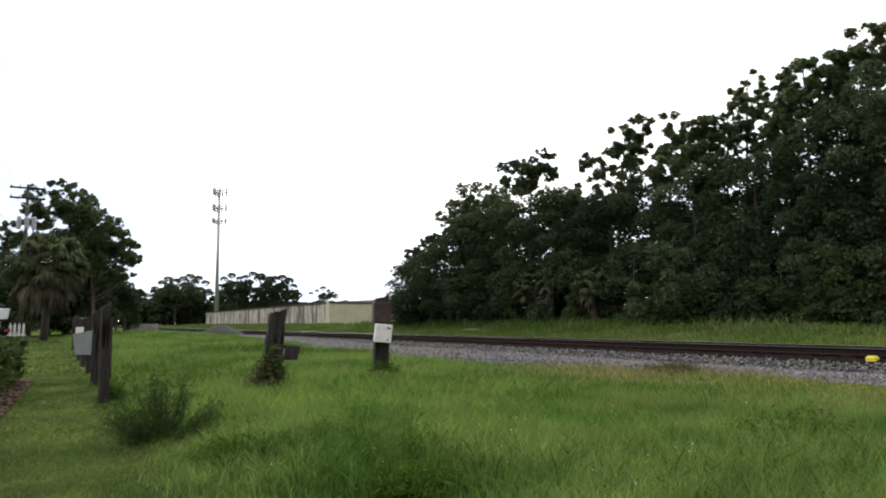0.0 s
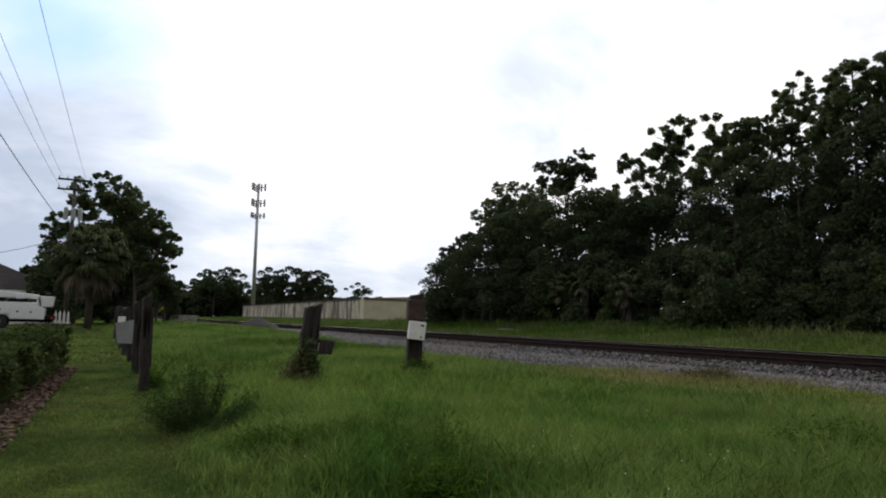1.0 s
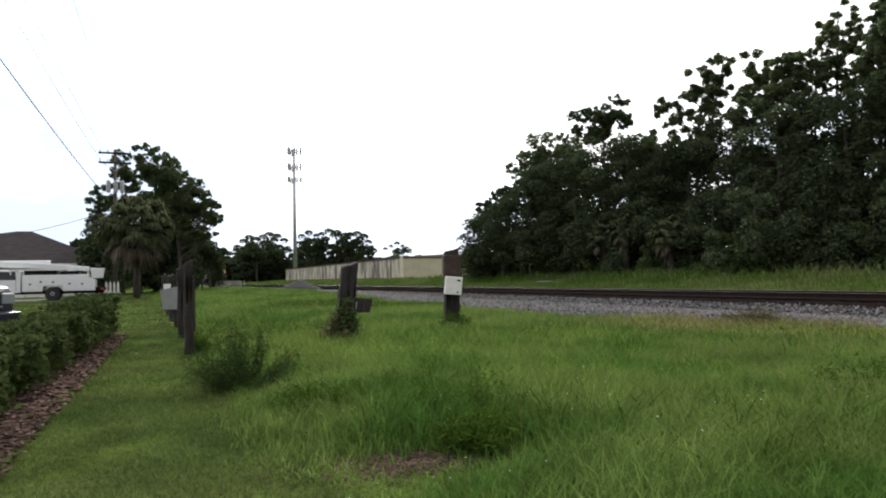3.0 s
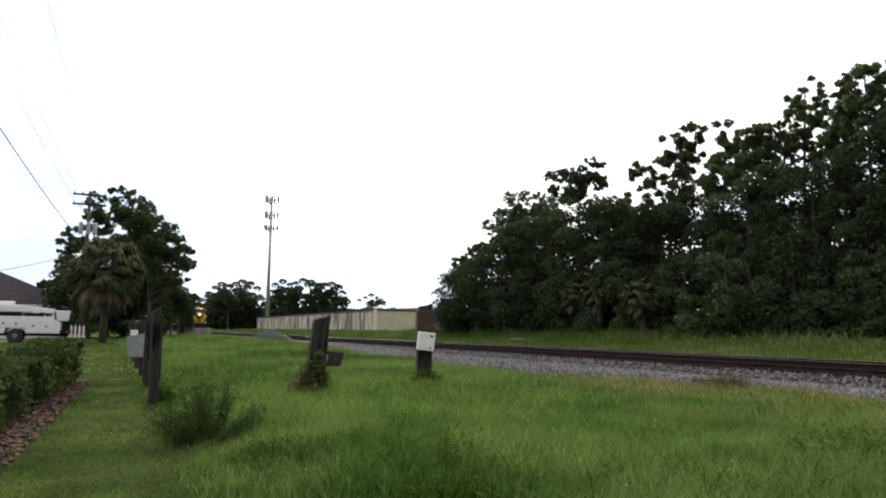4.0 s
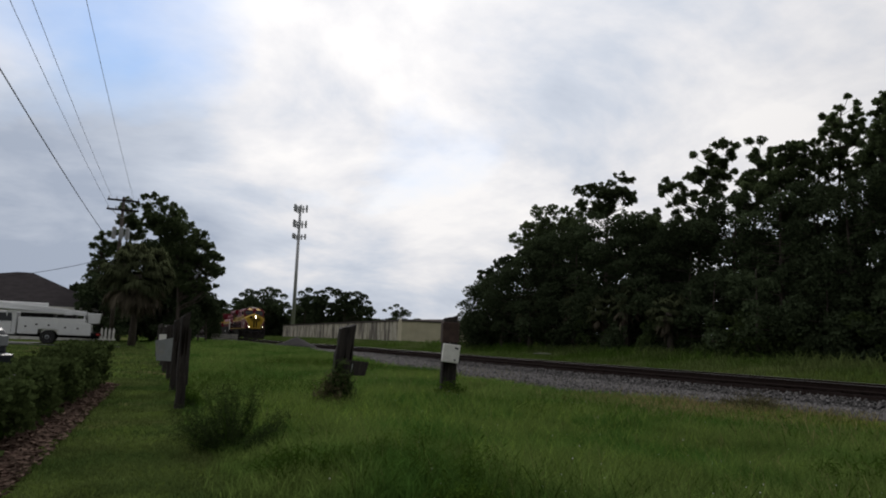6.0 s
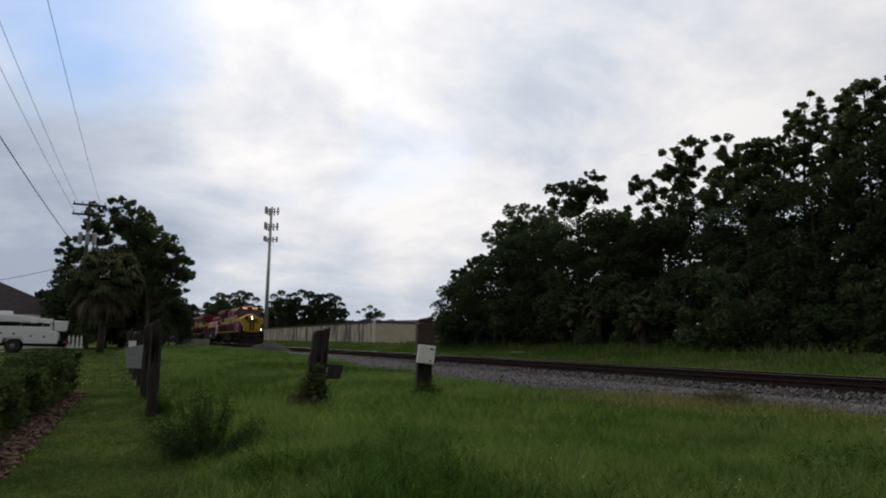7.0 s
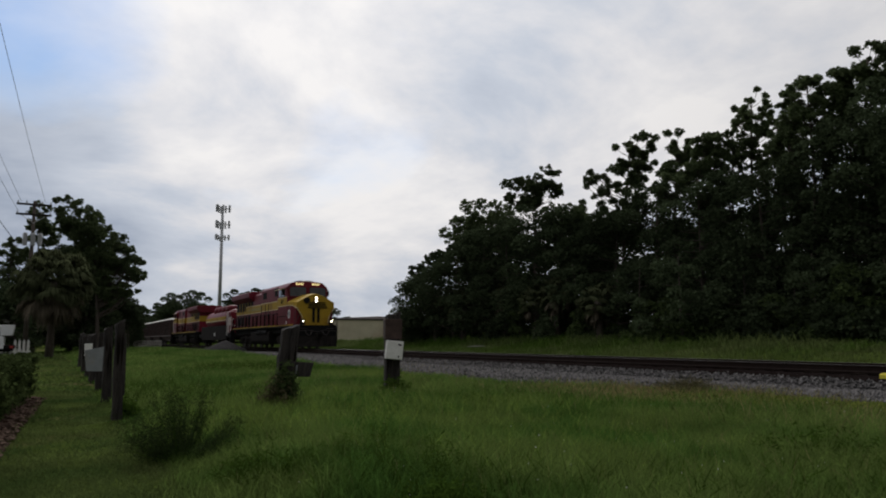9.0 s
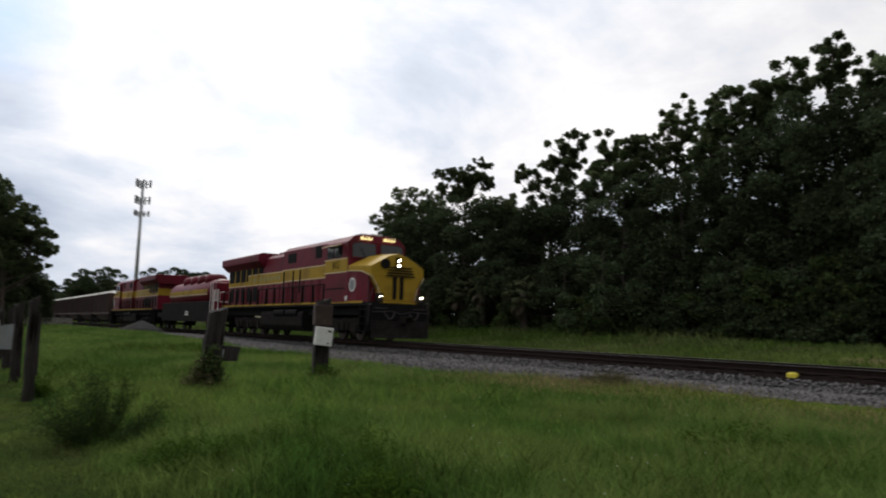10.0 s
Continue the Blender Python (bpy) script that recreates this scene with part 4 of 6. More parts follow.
def cell_tower():
    x, y = polar(10.85, 215)
    b = thing("cell_tower", pose(x, y, 0.5), "tall grey steel monopole with three tiers of antennas", "cell tower")
    top = 215 * math.tan(radians(10.35)) + 1.0
    part("mast", Shape().tube([(0, 0, 0), (0, 0, top)], [0.62, 0.36], 12), GALV, b, smooth=True)
    for k, z in enumerate((top - 0.9, top - 5.6, top - 9.4)):
        ring = part("antenna_tier", Shape().tube([(-2.3, -1.0, z), (2.3, -1.0, z)], [0.09, 0.09], 6).tube([(-1.9, -1.0, z), (0, 1.9, z)], [0.09, 0.09], 6)
                    .tube([(1.9, -1.0, z), (0, 1.9, z)], [0.09, 0.09], 6).tube([(0, 0, z), (0, -1.0, z)], [0.1, 0.1], 6), GALV, b)
        for j in range(9):
            t = (j % 3 - 1) * 1.7
            c = [(t, -1.1), (1.0 + t * 0.5, 0.55 - t * 0.8), (-1.0 - t * 0.5, 0.55 - t * 0.8)][j // 3]
            h = 1.1 if k < 2 else 0.8
            part("antenna_panel", Shape().box(c[0] - 0.22, c[0] + 0.22, c[1] - 0.1, c[1] + 0.1, z - h, z + h), GALV, ring)
    return b


cell_tower()


# ---- posts and things in the grass ----
def old_post(x, y, h, w, lean, turn, seed, label, slant=0.1):
    rng = np.random.default_rng(seed)
    p = thing("old_timber_post", pose(x, y, float(ground_z(x, y)) - 0.1, lean[0], lean[1], turn), label, "post", "old timber posts along the lawn")
    rings = []
    for t in np.linspace(0, 1, 10):
        k = w / 2 * (1 - 0.1 * t) * rng.uniform(0.94, 1.05)
        top = slant * h * t ** 8
        rings.append([(k * sx + rng.normal(0, 0.007), k * 0.8 * sy + rng.normal(0, 0.007), (h + 0.1) * t + top * (sx * 0.5 + rng.uniform(-0.3, 0.3))) for sx, sy in
                      ((-1, -0.8), (-0.8, -1), (-0.25, -1.05), (-0.15, -0.9), (0.1, -1.0), (0.45, -1.04), (0.8, -1), (1, -0.8), (1, 0.8), (0.8, 1), (-0.8, 1), (-1, 0.8))])
    part("timber", Shape().loft(rings), OLDWOOD, p)
    for k in range(5):
        a = rng.uniform(-0.7, 0.7) * w / 2
        z = rng.uniform(0.5, 0.8) * h
        part("split", Shape().add([(a, -w * 0.43, z - 0.35), (a + 0.018, -w * 0.43, z), (a, -w * 0.43, z + 0.3), (a - 0.012, -w * 0.43, z),
                                    (a, -w * 0.40, z - 0.35), (a + 0.018, -w * 0.40, z), (a, -w * 0.40, z + 0.3), (a - 0.012, -w * 0.40, z)],
                                   [(0, 1, 2, 3), (4, 7, 6, 5), (0, 4, 5, 1), (1, 5, 6, 2), (2, 6, 7, 3), (3, 7, 4, 0)]), TIE, p)
    return p


post_a = old_post(0.83, 14.1, 1.74, 0.175, (0, -0.6), 8, 1, "weathered dark timber post with split grain beside the mown lawn", 0.05)
part("side_batten", Shape().box(0.07, 0.11, -0.06, 0.04, 0.55, 1.58), OLDWOOD, post_a, "dark batten nailed along the post", bevel=0.008)
post_d = old_post(0.87, 17.9, 1.67, 0.2, (0, -1.0), 4, 5, "weathered timber post carrying a grey sheet-metal panel", 0.04)
part("sheet_metal_panel", Shape().add([(-0.44, -0.16, 0.82), (-0.12, -0.13, 0.80), (-0.10, -0.13, 1.34), (-0.49, -0.16, 1.27), (-0.44, -0.185, 0.82), (-0.12, -0.155, 0.80), (-0.10, -0.155, 1.34), (-0.49, -0.185, 1.27)],
                                         [(0, 1, 2, 3), (7, 6, 5, 4), (0, 4, 5, 1), (1, 5, 6, 2), (2, 6, 7, 3), (3, 7, 4, 0)]), GREYMETAL, post_d, "faded grey sheet-metal panel nailed askew")
for k, (y, h) in enumerate(((21.4, 1.55), (24.8, 1.5), (28.3, 1.5), (31.8, 1.45), (36.0, 1.5))):
    row_post = old_post(0.88 - 0.02 * k, y, h, 0.2, (0, (0.8, -0.9, 1.2, -0.6, 0.5)[k]), 3 * k, 6 + k, "weathered timber post in the row along the lawn", 0.05)
    if k == 1:
        part("sheet_metal_plate", Shape().box(-0.27, -0.05, -0.17, -0.15, 0.95, 1.32), WHITEPAINT, row_post, "small pale metal plate")
post_b = old_post(*polar(14.85, 14.5), 1.66, 0.36, (-2, 6.5), -4, 2, "leaning weathered timber post with a broken slanted top", 0.08)
part("cross_board", Shape().add([(-0.16, -0.20, 0.78), (0.46, -0.21, 0.84), (0.50, -0.21, 1.12), (-0.18, -0.20, 1.10), (-0.16, -0.16, 0.78), (0.46, -0.17, 0.84), (0.50, -0.17, 1.12), (-0.18, -0.16, 1.10)],
                                   [(0, 1, 2, 3), (7, 6, 5, 4), (0, 4, 5, 1), (1, 5, 6, 2), (2, 6, 7, 3), (3, 7, 4, 0)]), OLDWOOD, post_b, "short weathered board nailed across", bevel=0.008)
part("nail_strip", Shape().box(0.16, 0.18, -0.225, -0.205, 0.88, 1.04), GREYMETAL, post_b)
post_c = old_post(*polar(23.62, 17.2), 2.0, 0.38, (0, 0.6), -14, 3, "weathered timber post with a white metal box on its side", 0.04)
part("rusty_sleeve", Shape().box(-0.205, 0.205, -0.17, 0.17, 1.5, 1.98), material("rusty_brown_sheet", (0.05, 0.03, 0.024), 0.9, vary=0.4, scale=8), post_c, bevel=0.02)
box = part("meter_box", Shape().box(-0.2, 0.2, -0.34, -0.16, 1.03, 1.46), WHITEPAINT, post_c, "white painted metal box", bevel=0.015)
box.matrix_basis = Matrix.Translation((0, 0, 1.24)) @ pose(0, 0, 0, 0, 5, 0) @ Matrix.Translation((0, 0, -1.24))
part("box_side", Shape().prism([(-0.36, 1.08), (-0.16, 1.03), (-0.05, 1.1), (-0.05, 1.4), (-0.16, 1.46)], "x", 0.2, 0.225), BLACK, post_c)
for px, pz in ((0.09, 1.38), (0.10, 1.10), (0.13, 1.37)):
    part("bolt_hole", Shape().tube([(px, -0.335, pz), (px, -0.35, pz)], [0.022, 0.022], 10), BLACK, box)


def gravel_pile():
    x, y = polar(11.3, 69)
    rng = np.random.default_rng(12)
    rings = []
    for t in np.linspace(0, 1, 8):
        rings.append([(x + 2.3 * (1 - t) * math.cos(a) * rng.uniform(0.9, 1.1), y + 1.8 * (1 - t) * math.sin(a) * rng.uniform(0.9, 1.1), 0.45 + 1.08 * t ** 0.85) for a in [2 * math.pi * k / 20 for k in range(20)]])
    tagged(part("gravel_pile", Shape().loft(rings), BALLAST, smooth=True), "low heap of grey gravel beside the track", "gravel pile")


gravel_pile()


def timber_stack():
    x, y = polar(5.75, 100)
    s = thing("timber_stack", pose(x, y, 0.48, 0, 0, 4), "low stack of weathered grey timbers in the grass", "timber stack")
    for row in range(4):
        for k in range(3):
            part("timber", Shape().box(-1.75 + 0.05 * row, 1.75 - 0.08 * k, -0.5 + 0.32 * k, -0.22 + 0.32 * k, 0.1 + 0.26 * row, 0.31 + 0.26 * row), PALEWOOD, s)
    for px in (-1.2, 1.2):
        part("bearer", Shape().box(px - 0.1, px + 0.1, -0.5, 0.45, 0, 0.1), OLDWOOD, s)


timber_stack()
mk = thing("rail_marker", pose(15.75, 9.28, 0.56), "small bright yellow marker block beside the rail", "track marker")
part("block", Shape().box(-0.08, 0.08, -0.11, 0.11, 0, 0.15), YELLOWBLOCK, mk, bevel=0.02)
part("cap", Shape().box(-0.06, 0.06, -0.08, 0.08, 0.15, 0.17), YELLOWBLOCK, mk, bevel=0.01)
lg = thing("fallen_branch", pose(25.5, 42.6, float(ground_z(25.5, 42.6)) + 0.32, 0, 0, 12), "bleached fallen branch lying in the weeds", "branch")
part("branch", Shape().tube([(-0.9, 0, 0), (-0.3, 0.1, 0.02), (0.35, 0, 0.03), (0.9, 0.15, 0.0)], [0.02, 0.035, 0.03, 0.012], 7), PALEWOOD, lg, smooth=True)


# ---- hedge and mulch ----
def hedge():
    rng = np.random.default_rng(21)
    h = thing("hedge", pose(0, 0, 0), "clipped green hedge along the mown lawn", "hedge")
    n = 26000
    y = rng.uniform(2.0, 19.6, n)
    along = np.clip((y - 2) / 17.6, 0, 1)
    right = -1.75 + 1.15 * along
    width, height = 0.9, 0.44 + 0.58 * along + 0.06 * np.sin(y * 2.1) + 0.05 * np.sin(y * 5.3)
    u, v = rng.uniform(0, 1, n), rng.uniform(0, 1, n) ** 0.7
    face = rng.integers(0, 3, n)
    xx = np.where(face == 0, right - width * u, np.where(face == 1, right - 0.18 * rng.uniform(0, 1, n), right - width * u))
    zz = np.where(face == 0, height - 0.15 * rng.uniform(0, 1, n) ** 1.5, 0.12 + (height - 0.12) * v)
    yy = np.where((face == 2) & (rng.uniform(0, 1, n) < 0.45), 19.45 + 0.2 * rng.uniform(0, 1, n), y)
    bulge = 0.10 * np.sin(yy * 3.1 + zz * 4) + 0.06 * np.sin(yy * 7.7)
    P = np.stack([xx + bulge + rng.normal(0, 0.04, n), yy, zz + 0.011 * np.clip(yy - 5, 0, 45)], 1)
    V, F = leaf_quads(rng, P, 0.062, 1.5)
    bulk("leaves", V, F, HEDGE, h)
    core = Shape().loft([[(-1.75 + 1.15 * t - w, 2 + 17.4 * t, z) for w, z in ((0.22, 0.0), (0.2, 0.25 + 0.55 * t), (0.35, 0.33 + 0.55 * t), (0.6, 0.33 + 0.55 * t), (0.72, 0.25 + 0.55 * t), (0.72, 0.0))] for t in np.linspace(0, 1, 8)])
    part("twigs", core, WEED, h)
    # mulch bed
    xs, ys = np.linspace(0, 1, 9), np.linspace(1.5, 20.0, 60)
    V, F = [], []
    for j, yy in enumerate(ys):
        t = (yy - 2) / 17.6
        x0, x1 = -3.0 + 1.15 * t, -1.18 + 0.75 * t + 0.06 * math.sin(yy * 1.7)
        for i, u in enumerate(xs):
            V.append((x0 + (x1 - x0) * u, yy, float(ground_z(0, yy)) + 0.012 + 0.045 * math.sin(math.pi * u) + rng.normal(0, 0.008)))
    for j in range(len(ys) - 1):
        for i in range(8):
            F.append((j * 9 + i, j * 9 + i + 1, j * 9 + i + 10, j * 9 + i + 9))
    bed = bulk("mulch_bed", V, F, MULCH)
    tagged(bed, "bed of red-brown wood mulch under the hedge", "mulch", kind="structure")
    m = 9000
    t = rng.uniform(0, 1, m) ** 1.4
    yy = 2.2 + 17 * t
    x1 = -1.18 + 0.75 * (yy - 2) / 17.6
    P = np.stack([x1 - 1.0 * rng.uniform(-0.12, 1, m), yy, 0.011 * np.clip(yy - 5, 0, 45) + 0.05 + rng.uniform(0, 0.025, m)], 1)
    V, F = leaf_quads(rng, P, 0.05, 2.2)
    V[:, 2] = np.repeat(P[:, 2], 4) + (V[:, 2] - np.repeat(P[:, 2], 4)) * 0.3
    tagged(bulk("mulch_chips", V, F, CHIPS), "loose wood chips and leaf litter on the mulch", "wood chips", kind="stuff")


hedge()


# ---- grass ----
def apron_edge(y):
    """Where the field ends at the gravel beside the track."""
    return 13.7 - 3.2 * smooth01(11, 22, y) + 1.3 * smooth01(28, 62, y) + 0.18 * np.sin(np.asarray(y) * 1.3) + 0.1 * np.sin(np.asarray(y) * 3.1)


def gravel_apron():
    ys = np.concatenate([np.arange(3, 70, 0.6), np.arange(70, 300, 6.0)])
    rng = np.random.default_rng(9)
    V, F = [], []
    for y in ys:
        for u in np.linspace(0, 1, 7):
            x = float(apron_edge(y)) - 0.5 + u * (TRACK_X - 2.4 - float(apron_edge(y)) + 0.5)
            V.append((x, y, float(ground_z(x, y)) - 0.05 + 0.13 * min(1.0, u * 2.2) + rng.normal(0, 0.012)))
    for j in range(len(ys) - 1):
        for i in range(6):
            F.append((j * 7 + i, j * 7 + i + 1, j * 7 + i + 8, j * 7 + i + 7))
    tagged(bulk("gravel_apron", V, F, BALLAST), "wide apron of grey gravel beside the track", "gravel", kind="structure")
    n = 30000
    y = 3.5 + 54 * rng.uniform(0, 1, n) ** 1.7
    e = apron_edge(y)
    u = rng.uniform(0, 1, n)
    x = e - 0.1 + u * (TRACK_X - 2.5 - e)
    size = rng.uniform(0.03, 0.07, n)
    octa = np.array([(1, 0, 0), (-1, 0, 0), (0, 1, 0), (0, -1, 0), (0, 0, 1), (0, 0, -1)], float)
    P = octa[None] * size[:, None, None] * rng.uniform(0.5, 1.3, (n, 6, 1)) + np.stack([x, y, ground_z(x, y) - 0.05 + 0.13 * np.minimum(1.0, (u + 0.1) * 2.2)], 1)[:, None]
    tri = np.array([(0, 2, 4), (2, 1, 4), (1, 3, 4), (3, 0, 4), (2, 0, 5), (1, 2, 5), (3, 1, 5), (0, 3, 5)])
    loose = bulk("apron_stones", P.reshape(-1, 3), (np.arange(n)[:, None, None] * 6 + tri[None]).reshape(-1, 3), STONE)
    tagged(loose, "loose grey stones scattered over the gravel", "stones", kind="stuff")


gravel_apron()


def grass():
    rng = np.random.default_rng(31)

    def tall(name, label, n, x0, x1, y0, y1, hmin, hmax, width, mat, keep, lean=(0.2, 0.9)):
        x, y = rng.uniform(x0, x1, n), rng.uniform(y0, y1, n)
        k = keep(x, y) > rng.uniform(0, 1, n)
        x, y = x[k], y[k]
        h = rng.uniform(hmin, hmax, len(x)) * (1 + 0.28 * patchy(x, y, 1.3, 1.0))
        worn = np.exp(-(((x - 2.1) / 1.1) ** 2 + ((y - 4.95) / 0.85) ** 2))
        h *= (0.35 + 0.65 * smooth01(0.0, 1.3, x - field_edge(y))) * (1 - 0.78 * worn) * (1 - 0.6 * smooth01(8, 12.0, x) * smooth01(30, 13, y))
        P = np.stack([x, y, ground_z(x, y) - 0.02], 1)
        V, F = blades(rng, P, h, rng.uniform(0.6, 1.3, len(x)) * width, rng.uniform(*lean, len(x)))
        tagged(bulk(name, V, F, mat), label, "grass", kind="stuff")

    def field(x, y):
        inside = (x > field_edge(y) + rng.normal(0, 0.10, len(x))) & (x < apron_edge(y) + rng.normal(0, 0.22, len(x)))
        bare = np.exp(-(((x - 2.1) / 0.95) ** 2 + ((y - 5.3) / 0.5) ** 2) * 1.1)
        dryness = smooth01(8.0, 12.0, x) * smooth01(20, 12, y)
        return inside * (1 - 0.95 * bare) * (1 - 0.8 * dryness)

    def dryzone(x, y):
        return (x > field_edge(y) + 0.3) * (x < apron_edge(y) + 0.25) * (0.03 + 0.42 * smooth01(7.5, 12.0, x) * smooth01(19, 11.5, y)) * np.clip(0.35 + 0.9 * patchy(x, y, 0.9, 4.0), 0.03, 1)

    def shorter(x, y):
        return field(x, y) * (1 - 0.5 * smooth01(9, 13, x))

    g = "tall bright green grass in the unmown field"
    tall("tall_grass", g, 104000, 0.7, 12.0, 2.2, 10.0, 0.24, 0.50, 0.0118, TALL, shorter)
    tall("tall_grass", g, 78000, 0.5, 14.0, 10.0, 26.0, 0.24, 0.48, 0.019, TALL, shorter)
    tall("tall_grass", g, 60000, 0.0, 14.0, 26.0, 62.0, 0.24, 0.42, 0.036, TALL, shorter)
    tall("tall_grass", g, 15000, -0.5, 14.0, 62.0, 130.0, 0.25, 0.45, 0.09, TALL, lambda x, y: (x < apron_edge(y)) * 1.0)
    tall("tall_grass", "fresh yellow-green grass in loose tufts", 46000, 1.2, 12.0, 3.5, 24.0, 0.26, 0.52, 0.013, BRIGHT, lambda x, y: shorter(x, y) * np.clip(1.7 * patchy(x, y, 0.75, 7.0) + 0.05, 0, 1))
    tall("dry_grass", "dry tan grass stalks near the ballast", 70000, 6.0, 14.3, 4.0, 28.0, 0.25, 0.60, 0.014, DRY, dryzone)
    tall("short_grass", "short yellowing grass by the gravel", 34000, 8.0, 14.4, 4.0, 26.0, 0.10, 0.26, 0.022, EDGEGRASS, lambda x, y: (x < apron_edge(y) + 0.3 + rng.normal(0, 0.25, len(x))) * smooth01(7.5, 11, x) * smooth01(22, 13, y))
    tall("weeds", "dark green weeds among the grass", 50000, 0.8, 13.0, 3.5, 30.0, 0.24, 0.56, 0.02, WEED, lambda x, y: field(x, y) * np.clip(1.8 * patchy(x, y, 0.9, 2.0) - 0.1, 0, 1))
    tall("tall_grass", "green grass verge beyond the track", 38000, 20.6, 31.0, 8.0, 75.0, 0.25, 0.5, 0.04, VERGE, lambda x, y: 0.9 + 0 * x)
    tall("tall_grass", "rank green weeds along the woods", 16000, 25.0, 31.0, 6.0, 75.0, 0.5, 0.95, 0.05, VERGE, lambda x, y: smooth01(25, 30, x) * (0.6 + 0.6 * patchy(x, y, 0.8, 6.0)))
    tall("tall_grass", "green grass verge before the storage building", 24000, 20.6, 33.0, 75.0, 190.0, 0.3, 0.6, 0.1, VERGE, lambda x, y: 0.9 + 0 * x)

    tall("grass_stalks", "pale seeding grass stalks over the field", 3600, 1.2, 13.5, 3.5, 28.0, 0.45, 0.72, 0.0035, DRY, lambda x, y: 0.5 + 0.6 * patchy(x, y, 0.6, 9.0), (0.2, 0.7))

    m = 170
    x, y = rng.uniform(1.2, 10, m), 3.8 + 16 * rng.uniform(0, 1, m) ** 1.5
    P = np.stack([x, y, ground_z(x, y) + rng.uniform(0.3, 0.58, m) * (0.4 + 0.6 * smooth01(0, 1.3, x - field_edge(y)))], 1)
    V, F = leaf_quads(rng, P, 0.009, 1.2)
    tagged(bulk("wildflowers", V, F, WHITEPAINT), "tiny white wildflowers among the grass", "wildflowers", kind="stuff")

    def lawn(name, n, x0, x1, y0, y1, width, h):
        x, y = rng.uniform(x0, x1, n), rng.uniform(y0, y1, n)
        t = (y - 2) / 17.6
        mulch = (x < -1.16 + 0.75 * t + rng.normal(0, 0.07, n)) & (x > -3.0 + 1.15 * t) & (y < 20)
        worn = ((x - 2.0) / 0.8) ** 2 + ((y - 5.3) / 0.38) ** 2 < rng.uniform(0.4, 1.3, n)
        k = (x < field_edge(y) + 0.25) & ~mulch & ~worn
        x, y = x[k], y[k]
        P = np.stack([x, y, ground_z(x, y) - 0.005], 1)
        V, F = blades(rng, P, rng.uniform(0.5, 1.2, len(x)) * h, rng.uniform(0.7, 1.3, len(x)) * width, rng.uniform(0.3, 1.1, len(x)))
        tagged(bulk(name, V, F, LAWN), "short mown green lawn grass", "lawn", kind="stuff")

    lawn("lawn_grass", 64000, -1.4, 1.8, 2.2, 10.0, 0.009, 0.055)
    lawn("lawn_grass", 29000, -1.2, 1.2, 10.0, 22.0, 0.014, 0.055)
    lawn("lawn_grass", 18000, -9.0, 0.8, 20.0, 48.0, 0.055, 0.07)
    lawn("lawn_grass", 9000, -6.0, 0.4, 48.0, 75.0, 0.08, 0.08)

    # soil and dead leaves where the grass is worn away
    m = 1600
    P = np.stack([2.04 + rng.normal(0, 0.48, m), 5.3 + rng.normal(0, 0.24, m), np.full(m, 0.02)], 1)
    V, F = leaf_quads(rng, P, 0.035, 2.0)
    V[:, 2] = 0.012 + np.abs(V[:, 2] - 0.02) * 0.3
    tagged(bulk("dead_leaves", V, F, MULCH), "dead leaves on a worn patch of soil", "dead leaves", kind="stuff")


grass()


def shrub(x, y, h, w, seed, label, n=5200, mat=None, size=0.03, long=3.0):
    rng = np.random.default_rng(seed)
    s = thing("weed_clump", pose(x, y, float(ground_z(x, y)) - 0.02), label, "weed clump")
    stems = Shape()
    pts = []
    for k in range(46):
        a, r = rng.uniform(0, 2 * math.pi), w * math.sqrt(rng.uniform(0, 1)) * 0.5
        top = Vector((math.cos(a) * r, math.sin(a) * r, h * rng.uniform(0.5, 1.0) * (1.15 - 0.55 * (2 * r / w) ** 2)))
        stems.tube([(top.x * 0.25, top.y * 0.25, 0), (top.x * 0.7, top.y * 0.7, top.z * 0.6), top], [0.006, 0.005, 0.002], 4, False)
        u = rng.uniform(0.2, 1.05, n // 46)
        pts.append(np.stack([top.x * (0.25 + 0.75 * u), top.y * (0.25 + 0.75 * u), top.z * u], 1) + rng.normal(0, 0.05, (len(u), 3)))
    P = np.concatenate(pts)
    P[:, 2] = np.abs(P[:, 2])
    V, F = leaf_quads(rng, P, size, long)
    tagged(part("woody_base", stems, WEED, s), kind="stuff")
    bulk("leaves", V, F, mat or WEED, s)


shrub(*polar(7.5, 9.6), 0.80, 1.5, 41, "dark feathery weed clump at the lawn's edge", 7500, DARKWEED, 0.006, 17.0)
shrub(*polar(4.0, 14.6), 0.34, 0.5, 42, "low weeds at the foot of a post", 700)
shrub(*polar(14.6, 14.3), 0.72, 0.75, 43, "dry vines and weeds round the leaning post", 2600, DRYVINE, 0.025)
shrub(*polar(15.2, 14.3), 0.95, 0.5, 44, "green vine climbing the leaning post", 2200, VINE, 0.04)
shrub(*polar(26.5, 6.1), 0.34, 0.9, 45, "low dark weeds near the worn soil", 2400, None, 0.016, 5.0)
shrub(*polar(23.8, 16.9), 0.5, 0.8, 46, "tall weeds at the foot of the post with the box", 1600)
for k, (az, d, w) in enumerate(((18.7, 8.0, 1.5), (13.4, 7.6, 1.2), (26.0, 7.4, 1.6), (21.5, 9.0, 1.2))):
    shrub(*polar(az, d), 0.40 + 0.05 * (k % 3), w, 60 + k, "dark green weeds among the tall grass", 1700, WEED, 0.012, 8.0)
shrub(*polar(55, 9.5), 0.40, 1.8, 47, "dark patch of weeds in the grass", 1900, None, 0.016, 6.0)
